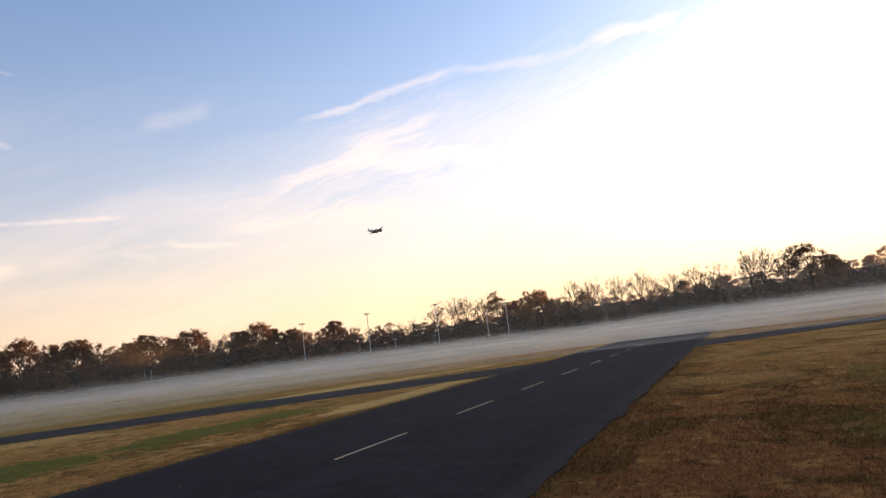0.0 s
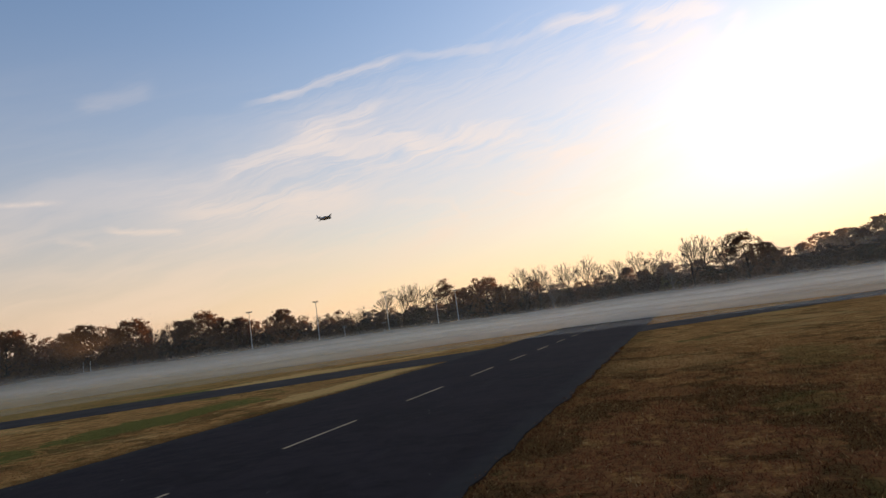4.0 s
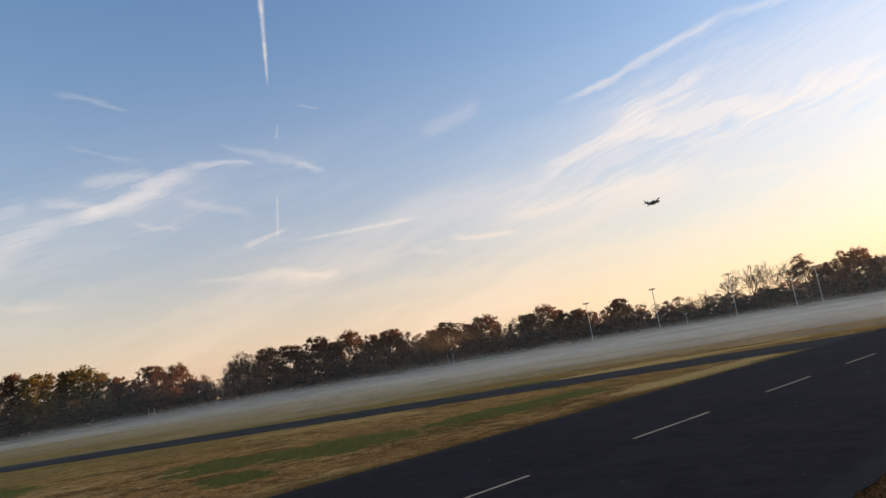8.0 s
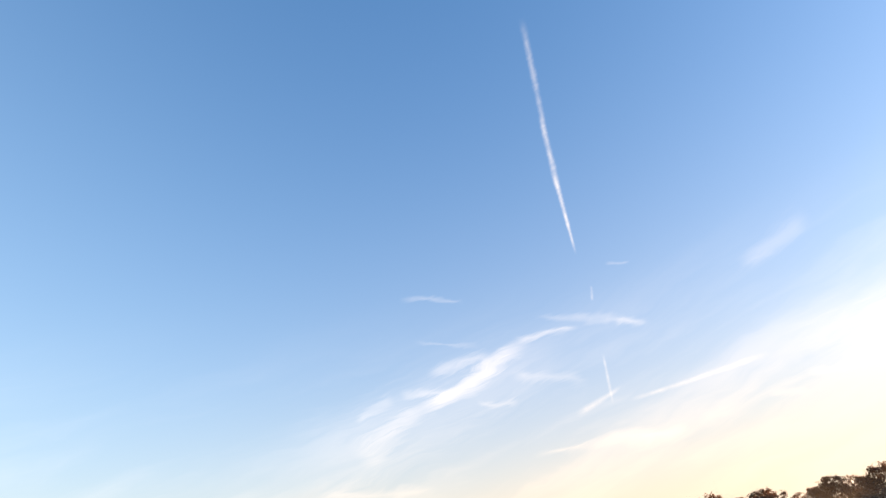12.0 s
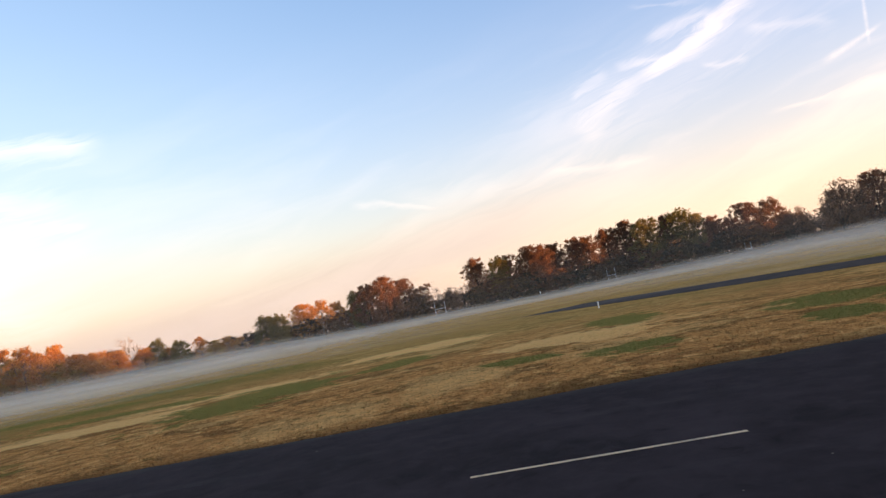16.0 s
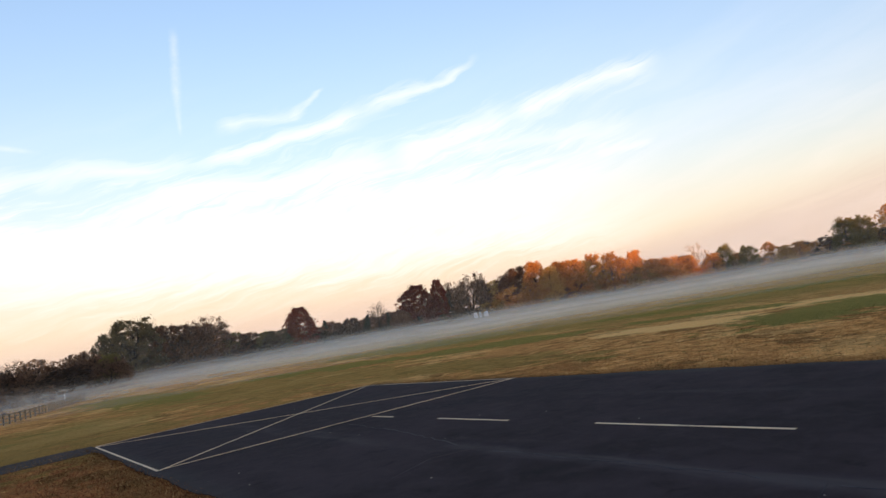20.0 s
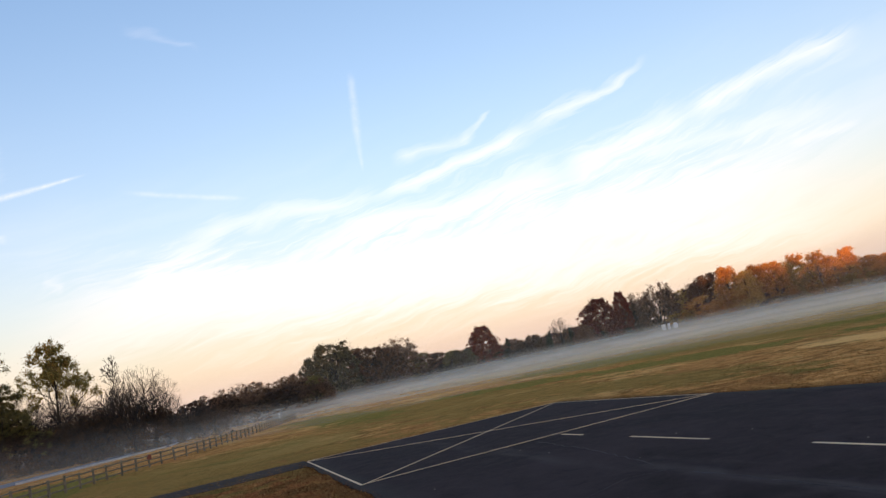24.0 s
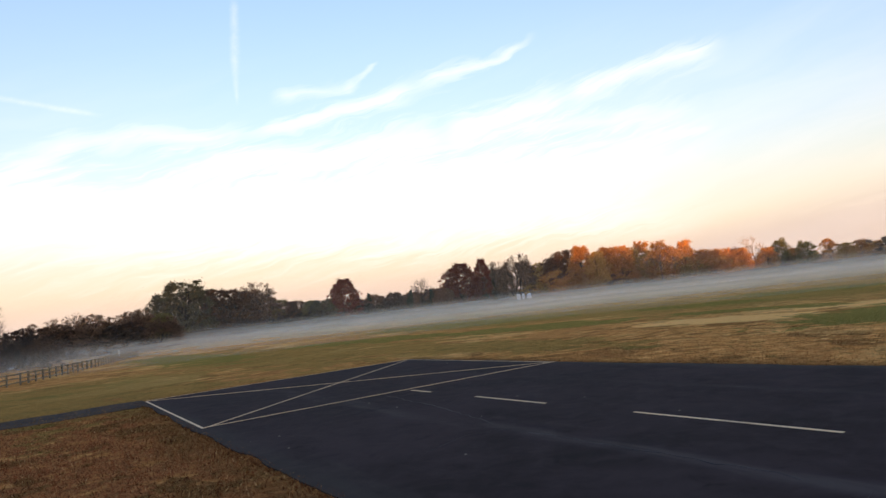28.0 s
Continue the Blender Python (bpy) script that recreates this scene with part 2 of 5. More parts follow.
ground_dim = W.ramp(el, -4.0, 0.0, 0.15, 1.0)
air = W.mix(1.0, air, W.add("ShaderNodeCombineColor", {0: ground_dim, 1: ground_dim, 2: ground_dim}).outputs[0], "MULTIPLY")
back = W.add("ShaderNodeBackground", {"Color": air, "Strength": 1.0})
W.l.new(back.outputs[0], W.add("ShaderNodeOutputWorld").inputs[0])


# ---- materials ----
def material(name, rough=0.8, spec=0.3):
    mat = bpy.data.materials.new(name)
    mat.use_nodes = True
    mat.node_tree.nodes.clear()
    k = Nodes(mat.node_tree)
    b = k.add("ShaderNodeBsdfPrincipled", {"Roughness": rough})
    b.inputs["Specular IOR Level"].default_value = spec
    out = k.add("ShaderNodeOutputMaterial", {0: b.outputs[0]})
    return mat, k, b, out


def place(k):
    return k.add("ShaderNodeNewGeometry").outputs["Position"]


def bumped(k, b, height, strength, distance):
    k.l.new(k.add("ShaderNodeBump", {"Height": height, "Strength": strength, "Distance": distance}).outputs[0], b.inputs["Normal"])


def along(k):
    """Position in metres along and across the runway."""
    p = place(k)
    s = k.add("ShaderNodeVectorMath", {0: p, 1: tuple(AX)}, operation="DOT_PRODUCT").outputs["Value"]
    o = k.m("SUBTRACT", k.add("ShaderNodeVectorMath", {0: p, 1: tuple(AN)}, operation="DOT_PRODUCT").outputs["Value"], MID)
    return p, s, o


def turf_colour(k):
    p, s, o = along(k)
    flat = k.xyz(s, o)
    mid = k.noise(k.xyz(k.m("MULTIPLY", s, 0.30), k.m("MULTIPLY", o, 0.30), 5.0), 1.0, 5.0, 0.65, 0.5)
    big = k.noise(k.xyz(k.m("MULTIPLY", s, 0.075), k.m("MULTIPLY", o, 0.085)), 1.0, 5.0, 0.6, 0.6)
    spot = k.noise(flat, 1.6, 5.0, 0.7, 0.3)
    fine = k.noise(flat, 7.0, 4.0, 0.7)
    hair = k.noise(flat, 42.0, 3.0, 0.7)
    edge = k.m("ADD", k.m("MULTIPLY", k.m("SUBTRACT", mid, 0.5), 2.6), k.m("MULTIPLY", k.m("SUBTRACT", spot, 0.5), 1.6))

    def blob(cs, co, hs, ho, turn=0.0):
        """A patch of turf, by its centre and half sizes along and across the runway."""
        c, q = math.cos(radians(turn)), math.sin(radians(turn))
        ds, do = k.m("SUBTRACT", s, cs), k.m("SUBTRACT", o, co)
        u = k.m("DIVIDE", k.m("ADD", k.m("MULTIPLY", ds, c), k.m("MULTIPLY", do, q)), hs)
        v = k.m("DIVIDE", k.m("SUBTRACT", k.m("MULTIPLY", do, c), k.m("MULTIPLY", ds, q)), ho)
        r = k.m("SQRT", k.m("ADD", k.m("MULTIPLY", u, u), k.m("MULTIPLY", v, v)))
        return k.ramp(k.m("ADD", r, edge), 0.98, 0.76)

    def most(masks):
        top = masks[0]
        for x in masks[1:]:
            top = k.m("MAXIMUM", top, x)
        return top

    tan = k.mix(k.ramp(fine, 0.3, 0.72), (0.405, 0.147, 0.038), (0.810, 0.356, 0.108))
    pale = k.mix(k.ramp(fine, 0.3, 0.72), (0.820, 0.390, 0.115), (0.970, 0.545, 0.195))
    brown = k.mix(k.ramp(fine, 0.3, 0.7), (0.050, 0.017, 0.006), (0.145, 0.050, 0.017))
    rust = k.mix(k.ramp(fine, 0.3, 0.7), (0.165, 0.047, 0.018), (0.390, 0.118, 0.043))
    green = k.mix(k.ramp(fine, 0.3, 0.7), (0.060, 0.074, 0.014), (0.155, 0.172, 0.037))
    # rust fades out far along: the golden backlight is given as paler turf
    near_side = k.m("MULTIPLY", k.ramp(o, -2.0, -6.0), k.m("MULTIPLY", k.ramp(s, 27.0, 21.0, 0.25, 1.0), k.ramp(s, -26.0, -9.0, 0.30, 1.0)))
    patch = k.noise(k.xyz(k.m("MULTIPLY", s, 0.60), k.m("MULTIPLY", o, 0.60), 11.0), 1.0, 4.0, 0.65, 0.6)
    clump = k.noise(k.xyz(k.m("MULTIPLY", s, 1.7), k.m("MULTIPLY", o, 1.4), 17.0), 1.0, 5.0, 0.75, 0.2)
    c = k.mix(k.ramp(clump, 0.52, 0.58, 0.0, 0.80), tan, k.mix(0.35, brown, tan))
    c = k.mix(k.ramp(k.m("ADD", k.m("MULTIPLY", mid, 0.5), k.m("MULTIPLY", patch, 0.5)), 0.515, 0.550, 0.0, 0.90), c, k.mix(0.12, brown, tan))
    c = k.mix(k.ramp(clump, 0.45, 0.36, 0.0, 0.85), c, pale)
    broad = k.noise(k.xyz(k.m("MULTIPLY", s, 0.13), k.m("MULTIPLY", o, 0.12), 27.0), 1.0, 5.0, 0.65, 0.5)
    c = k.mix(k.ramp(broad, 0.50, 0.60, 0.0, 0.55), c, k.mix(0.45, rust, tan))
    c = k.mix(k.ramp(broad, 0.46, 0.37, 0.0, 0.6), c, pale)
    rough_side = k.mix(k.ramp(clump, 0.47, 0.39, 0.0, 0.55), rust, tan)
    rough_side = k.mix(k.ramp(k.m("ADD", clump, k.m("MULTIPLY", k.m("SUBTRACT", mid, 0.5), 0.6)), 0.39, 0.32, 0.0, 0.40), rough_side, pale)
    rough_side = k.mix(k.ramp(k.m("ADD", k.m("MULTIPLY", mid, 0.35), k.m("MULTIPLY", patch, 0.65)), 0.505, 0.560, 0.0, 0.90), rough_side, brown)
    rough_side = k.mix(k.ramp(spot, 0.56, 0.66, 0.0, 0.7), rough_side, brown)
    c = k.mix(near_side, c, rough_side)
    tuft = k.noise(flat, 2.3, 4.0, 0.7, 0.4)
    meadow = k.mix(k.ramp(fine, 0.3, 0.7), (0.165, 0.135, 0.036), (0.420, 0.290, 0.090))
    c = k.mix(k.m("MULTIPLY", k.ramp(k.m("ADD", o, k.m("MULTIPLY", edge, 6.0)), 17.0, 36.0), 0.55), c, meadow)
    c = k.mix(k.m("MULTIPLY", k.ramp(tuft, 0.57, 0.62, 0.0, 0.70), k.ramp(o, 0.0, 4.0)), c, k.mix(0.3, brown, green))
    c = k.mix(k.m("MULTIPLY", k.ramp(k.m("ADD", big, k.m("MULTIPLY", edge, 0.16)), 0.60, 0.70), 0.7), c, green)
    c = k.mix(k.m("MULTIPLY", near_side, k.ramp(k.m("ADD", mid, k.m("MULTIPLY", k.m("SUBTRACT", fine, 0.5), 0.5)), 0.40, 0.28, 0.0, 0.75)), c, green)
    c = k.mix(k.m("MULTIPLY", most([blob(42, 6, 22, 8), blob(38, 32, 20, 9), blob(36, -13, 10, 6), blob(24, 9, 9, 3), blob(31, -7, 12, 8), blob(52, 32, 24, 12), blob(26, 36, 14, 6)]), 0.68), c, k.mix(0.22, green, rust))
    c = k.mix(k.m("MULTIPLY", most([blob(18, 17.5, 5, 2.2, -10), blob(-27, 6.4, 7, 1.1), blob(7.5, 32, 5, 4.5), blob(-1.2, 17.8, 3.6, 3.0), blob(14, 23, 5, 2.2, -15), blob(-40, 17, 14, 2.5, 30)]), 0.95), c, pale)
    c = k.mix(k.m("MULTIPLY", most([blob(-19.5, 10.2, 6.5, 1.7, -4), blob(-12, 11.6, 2.8, 3.6), blob(-9, 14.6, 2.4, 2.6), blob(-7.5, 9.8, 1.0, 1.4), blob(-3.7, 23, 1.7, 4.0), blob(6.4, 22, 1.9, 2.8), blob(0.7, 13, 1.4, 1.2), blob(11.5, 18, 3.4, 6.0, 8), blob(-2.7, 11, 1.5, 1.5),
                                      blob(30, 32, 6, 3), blob(21.5, 23.5, 6, 1.7), blob(57, 28, 16, 8), blob(28, 43, 10, 5), blob(60, 3, 20, 4), blob(46, 14, 11, 4, -15), blob(42, -17, 12, 4), blob(33, 18.5, 11, 4.2, -22), blob(-14, -12, 1.5, 0.8), blob(-30, 24, 9, 2.0, 25)]), 0.95), c, green)
    c = k.mix(k.m("MULTIPLY", most([blob(-6, -9.5, 1.6, 0.9), blob(-19, -10.5, 3.0, 1.2), blob(-3.5, -13, 1.0, 1.4), blob(-12, -9.0, 1.5, 0.8)]), 0.42), c, k.mix(0.3, green, brown))
    c = k.mix(k.m("MULTIPLY", k.ramp(k.m("ADD", k.m("ABSOLUTE", o), k.m("MULTIPLY", edge, -0.8)), 6.3, 5.0), k.ramp(s, 25.0, 23.0, 0.0, 0.7)), c, brown)
    c = k.mix(k.ramp(hair, 0.30, 0.75, 0.0, 0.38), c, k.mix(0.62, c, (0.02, 0.012, 0.006)))
    return c, fine, hair, mid


MAT = {}
m, k, b, out = material("turf", 1.0, 0.0)
c, fine, hair, mid = turf_colour(k)
k.put(b.inputs["Base Color"], c)
bumped(k, b, k.m("ADD", k.m("MULTIPLY", hair, 0.6), fine), 0.9, 0.05)
b.inputs["Sheen Weight"].default_value = 0.26
b.inputs["Sheen Roughness"].default_value = 0.30
b.inputs["Sheen Tint"].default_value = (1.0, 0.62, 0.22, 1)
MAT["turf"] = m

m, k, b, out = material("grass blades", 0.9, 0.0)
c, fine, hair, mid = turf_colour(k)
isl = k.add("ShaderNodeNewGeometry").outputs["Random Per Island"]
c = k.mix(k.ramp(isl, 0.34, 0.22, 0.0, 0.70), c, (0.050, 0.018, 0.008))
c = k.mix(k.ramp(isl, 0.80, 0.92, 0.0, 0.60), c, k.mix(k.ramp(isl, 0.90, 1.0), (0.52, 0.23, 0.075), (0.84, 0.50, 0.22)))
k.put(b.inputs["Base Color"], c)
k.l.new(k.add("ShaderNodeMixShader", {0: 0.5, 1: b.outputs[0], 2: k.add("ShaderNodeBsdfTranslucent", {"Color": c}).outputs[0]}).outputs[0], out.inputs[0])
MAT["blade"] = m

m, k, b, out = material("asphalt", 0.92, 0.025)
p, s, o = along(k)
agg = k.noise(p, 90.0, 2.0, 0.8)
blot = k.noise(p, 0.35, 5.0, 0.6, 0.5)
smear = k.noise(k.xyz(k.m("MULTIPLY", s, 0.22), k.m("MULTIPLY", o, 1.3), 2.0), 1.0, 5.0, 0.65, 0.4)
c = k.mix(k.ramp(blot, 0.3, 0.75), (0.0224, 0.0144, 0.0135), (0.0520, 0.0342, 0.0315))
joint = k.m("ABSOLUTE", k.m("ADD", k.m("ADD", o, 1.75), k.m("MULTIPLY", k.m("SUBTRACT", blot, 0.5), 0.9)))
joint2 = k.m("ABSOLUTE", k.m("ADD", k.m("SUBTRACT", o, 2.4), k.m("MULTIPLY", k.m("SUBTRACT", blot, 0.5), 0.9)))
worn = k.m("MAXIMUM", k.ramp(joint, 0.34, 0.05), k.m("MULTIPLY", k.ramp(joint2, 0.28, 0.04), 0.25))
worn = k.m("MULTIPLY", worn, k.ramp(s, -9.0, 0.0, 0.15, 1.0))
rim = k.m("MULTIPLY", k.ramp(k.m("ADD", k.m("ABSOLUTE", o), k.m("MULTIPLY", k.m("SUBTRACT", smear, 0.5), 1.4)), 4.25, 4.95), k.ramp(k.m("ABSOLUTE", o), 5.3, 5.1))
mott = k.noise(p, 2.2, 5.0, 0.7, 0.6)
c = k.mix(k.ramp(mott, 0.42, 0.70, 0.0, 0.45), c, (0.0624, 0.0410, 0.0375))
c = k.mix(k.ramp(mott, 0.44, 0.28, 0.0, 0.5), c, (0.0109, 0.0070, 0.0065))
c = k.mix(k.m("MULTIPLY", rim, 0.35), c, (0.0780, 0.0660, 0.0504))
c = k.mix(k.m("MULTIPLY", worn, k.ramp(smear, 0.42, 0.66, 0.05, 0.75)), c, (0.0832, 0.0620, 0.0549))
c = k.mix(k.ramp(smear, 0.60, 0.76, 0.0, 0.45), c, (0.0624, 0.0450, 0.0403))
c = k.mix(k.ramp(agg, 0.58, 0.8, 0.0, 0.35), c, (0.0749, 0.0560, 0.0495))
k.put(b.inputs["Base Color"], c)
k.put(b.inputs["Roughness"], k.ramp(blot, 0.2, 0.8, 0.75, 0.95))
bumped(k, b, agg, 0.5, 0.006)
MAT["asphalt"] = m


def plain(name, colour, rough=0.7, vary=0.25, scale=3.0, metal=0.0, spec=0.3):
    m, k, b, out = material(name, rough, spec)
    p = k.add("ShaderNodeTexCoord").outputs["Object"]
    n1, n2 = k.noise(p, scale, 4.0), k.noise(p, scale * 9, 3.0)
    v = k.ramp(k.m("ADD", k.m("MULTIPLY", n1, 0.6), k.m("MULTIPLY", n2, 0.4)), 0.3, 0.7, 1.0 - vary, 1.0 + vary)
    c = k.mix(1.0, colour, k.add("ShaderNodeCombineColor", {0: v, 1: v, 2: v}).outputs[0], "MULTIPLY")
    k.put(b.inputs["Base Color"], c)
    b.inputs["Metallic"].default_value = metal
    bumped(k, b, n2, 0.3, 0.01)
    MAT[name] = m
    return m


m, k, b, out = material("line paint", 0.75, 0.3)
p = place(k)
wear = k.m("ADD", k.m("MULTIPLY", k.noise(p, 1.3, 5.0, 0.65), 0.6), k.m("MULTIPLY", k.noise(p, 30.0, 3.0, 0.7), 0.4))
k.put(b.inputs["Base Color"], k.mix(k.ramp(wear, 0.50, 0.66), (0.74, 0.49, 0.27), (0.28, 0.19, 0.12)))
MAT["paint"] = m
m, k, b, out = material("old asphalt", 0.92, 0.04)
p = place(k)
agg, blot = k.noise(p, 60.0, 2.0, 0.8), k.noise(p, 0.5, 5.0, 0.65, 0.5)
c = k.mix(k.ramp(blot, 0.3, 0.7), (0.046, 0.032, 0.026), (0.080, 0.057, 0.045))
k.put(b.inputs["Base Color"], k.mix(k.ramp(agg, 0.5, 0.8, 0.0, 0.4), c, (0.15, 0.125, 0.115)))
bumped(k, b, agg, 0.5, 0.006)
MAT["old asphalt"] = m
plain("seam", (0.046, 0.034, 0.033), 0.9, 0.5, 2.0)
plain("galvanised", (0.40, 0.39, 0.37), 0.5, 0.15, 1.0, 0.3)
plain("white paint", (0.78, 0.77, 0.73), 0.5, 0.08, 2.0)
plain("white plastic", (0.56, 0.55, 0.54), 0.45, 0.06, 2.0)
plain("weathered wood", (0.170, 0.130, 0.085), 0.9, 0.4, 4.0)
plain("red sign", (0.20, 0.055, 0.030), 0.6, 0.1, 4.0)
plain("concrete", (0.68, 0.63, 0.56), 0.85, 0.15, 0.05)
plain("dark glass", (0.03, 0.032, 0.036), 0.25, 0.3, 0.2)
plain("roof tile", (0.16, 0.07, 0.04), 0.8, 0.2, 0.2)
plain("silver", (0.34, 0.34, 0.33), 0.4, 0.12, 3.0, 0.5)
plain("olive paint", (0.055, 0.058, 0.045), 0.5, 0.15, 3.0)
plain("rubber", (0.02, 0.02, 0.02), 0.8, 0.1, 3.0)
plain("kerb concrete", (0.50, 0.45, 0.40), 0.9, 0.15, 0.5)
plain("grit", (0.20, 0.16, 0.13), 0.9, 0.4, 8.0)
plain("road surface", (0.170, 0.150, 0.145), 0.85, 0.2, 0.2)
plain("bark", (0.046, 0.033, 0.024), 0.95, 0.35, 1.2)
plain("twig bark", (0.095, 0.070, 0.052), 0.95, 0.3, 1.2)
plain("pale bark", (0.170, 0.140, 0.110), 0.95, 0.3, 1.2)


def leaves(name, a, bcol, ccol, lum=0.45):
    """Foliage: three colours mixed leaf by leaf, a little light passing through."""
    m, k, b, out = material(name, 0.7, 0.2)
    isl = k.add("ShaderNodeNewGeometry").outputs["Random Per Island"]
    ob = k.add("ShaderNodeObjectInfo").outputs["Random"]
    n = k.noise(k.add("ShaderNodeTexCoord").outputs["Object"], 0.35, 3.0)
    u = k.m("ADD", k.m("MULTIPLY", isl, 0.32), k.m("MULTIPLY", n, 0.75))
    c = k.mix(k.ramp(u, 0.25, 0.55), a, bcol)
    c = k.mix(k.ramp(u, 0.55, 0.85), c, ccol)
    tint = k.ramp(ob, 0.0, 1.0, 0.75, 1.2, False)
    c = k.mix(1.0, c, k.add("ShaderNodeCombineColor", {0: tint, 1: tint, 2: tint}).outputs[0], "MULTIPLY")
    k.put(b.inputs["Base Color"], c)
    tr = k.add("ShaderNodeBsdfTranslucent", {"Color": c})
    mx = k.add("ShaderNodeMixShader", {0: lum, 1: b.outputs[0], 2: tr.outputs[0]})
    k.l.new(mx.outputs[0], out.inputs[0])
    MAT[name] = m


leaves("brown leaves", (0.125, 0.062, 0.033), (0.185, 0.092, 0.046), (0.255, 0.130, 0.062), 0.50)
leaves("russet leaves", (0.140, 0.066, 0.036), (0.220, 0.102, 0.052), (0.295, 0.142, 0.068), 0.50)
leaves("orange leaves", (0.460, 0.175, 0.042), (0.600, 0.275, 0.070), (0.620, 0.365, 0.110), 0.50)
leaves("gold leaves", (0.440, 0.230, 0.055), (0.560, 0.340, 0.085), (0.440, 0.280, 0.080), 0.50)
leaves("olive leaves", (0.150, 0.128, 0.046), (0.210, 0.170, 0.060), (0.290, 0.195, 0.070), 0.50)
leaves("yellow green leaves", (0.110, 0.105, 0.030), (0.180, 0.150, 0.040), (0.240, 0.160, 0.045), 0.50)
leaves("maroon leaves", (0.170, 0.036, 0.022), (0.240, 0.056, 0.032), (0.310, 0.088, 0.042), 0.50)
leaves("dark olive leaves", (0.100, 0.084, 0.046), (0.145, 0.116, 0.058), (0.195, 0.145, 0.066), 0.45)
# hedge: a darker leaf colour carries the shade of its deep interior
leaves("shade-darkened hedge leaves", (0.074, 0.042, 0.025), (0.110, 0.062, 0.034), (0.150, 0.086, 0.045), 0.45)
# far leaves: the haze before the distant woods is put into this lighter colour
leaves("haze-lightened leaves", (0.270, 0.172, 0.106), (0.340, 0.212, 0.126), (0.410, 0.252, 0.140), 0.50)
leaves("yellow olive leaves", (0.220, 0.170, 0.050), (0.320, 0.235, 0.066), (0.380, 0.210, 0.070), 0.50)
# undergrowth: the shade inside the wood is darkened into both leaf colours
leaves("shade-darkened undergrowth leaves", (0.066, 0.040, 0.026), (0.095, 0.056, 0.034), (0.125, 0.074, 0.042), 0.45)
leaves("shade-darkened olive leaves", (0.060, 0.046, 0.026), (0.085, 0.062, 0.032), (0.110, 0.074, 0.038), 0.45)
leaves("cedar needles", (0.032, 0.038, 0.020), (0.048, 0.052, 0.026), (0.070, 0.064, 0.032), 0.20)
leaves("grey twigs", (0.140, 0.078, 0.046), (0.200, 0.115, 0.066), (0.260, 0.155, 0.085), 0.20)

m, k, b, out = material("mist", 1.0, 0.0)
p = place(k)
hz = k.add("ShaderNodeUVMap").outputs[0]
uv = k.add("ShaderNodeSeparateXYZ", {0: hz}).outputs
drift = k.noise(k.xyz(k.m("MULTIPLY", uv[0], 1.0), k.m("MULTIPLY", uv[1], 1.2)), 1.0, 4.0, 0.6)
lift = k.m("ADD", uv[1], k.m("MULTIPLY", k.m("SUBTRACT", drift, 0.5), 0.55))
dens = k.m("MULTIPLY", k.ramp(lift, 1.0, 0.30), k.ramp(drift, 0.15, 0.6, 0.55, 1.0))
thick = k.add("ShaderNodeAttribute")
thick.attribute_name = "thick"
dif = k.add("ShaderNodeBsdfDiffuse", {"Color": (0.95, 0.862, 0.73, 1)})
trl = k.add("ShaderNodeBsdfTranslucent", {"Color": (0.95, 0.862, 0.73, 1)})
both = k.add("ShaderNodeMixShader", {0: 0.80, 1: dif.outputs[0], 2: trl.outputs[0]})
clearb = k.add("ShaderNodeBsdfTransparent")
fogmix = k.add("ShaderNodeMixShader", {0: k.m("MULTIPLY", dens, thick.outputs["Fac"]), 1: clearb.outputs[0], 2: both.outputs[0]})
k.l.new(fogmix.outputs[0], out.inputs[0])
MAT["mist"] = m


# ---- building helpers ----
def mesh_of(name, verts, faces, mat, smooth=False):
    me = bpy.data.meshes.new(name)
    me.from_pydata([tuple(v) for v in verts], [], faces)
    me.materials.append(MAT[mat])
    if smooth:
        me.shade_smooth()
    me.update()
    return me


def array_mesh(name, verts, faces, mat):
    """A mesh from numpy arrays; all faces have the same number of corners."""
    me = bpy.data.meshes.new(name)
    me.from_pydata(np.asarray(verts).tolist(), [], np.asarray(faces).tolist())
    me.materials.append(MAT[mat])
    me.update()
    return me


def part(name, data, mat, parent, label=""):
    """Link a mesh or a bmesh as one object under a thing or under a part."""
    if isinstance(data, bmesh.types.BMesh):
        me = bpy.data.meshes.new(name)
        data.to_mesh(me)
        data.free()
        me.materials.append(MAT[mat])
        data = me
    ob = new(name, data)
    ob.parent = parent
    return tagged(ob, label)


def empty(name, at, label, category, group="", turn=0.0, kind=""):
    ob = new(name)
    ob.matrix_world = pose(*at, 0, 0, turn)
    return tagged(ob, label, category, group, kind)


def add_box(bm, lo, hi, bevel=0.0):
    lo, hi = Vector(lo), Vector(hi)
    got = bmesh.ops.create_cube(bm, size=1.0, matrix=Matrix.Translation((lo + hi) / 2) @ Matrix.Diagonal((*(hi - lo), 1)))
    if bevel:
        edges = list({e for v in got["verts"] for e in v.link_edges})
        bmesh.ops.bevel(bm, geom=edges, offset=bevel, segments=2, profile=0.5, affect="EDGES")
    return bm


def boxed(lo, hi, bevel=0.0):
    return add_box(bmesh.new(), lo, hi, bevel)


def add_rod(bm, a, b, r0, r1=None, sides=8):
    a, b = Vector(a), Vector(b)
    r1 = r0 if r1 is None else r1
    m = Matrix.Translation((a + b) / 2) @ (b - a).to_track_quat("Z", "Y").to_matrix().to_4x4()
    bmesh.ops.create_cone(bm, cap_ends=True, segments=sides, radius1=r0, radius2=r1, depth=(b - a).length, matrix=m)
    return bm


def rod(a, b, r0, r1=None, sides=8):
    return add_rod(bmesh.new(), a, b, r0, r1, sides)


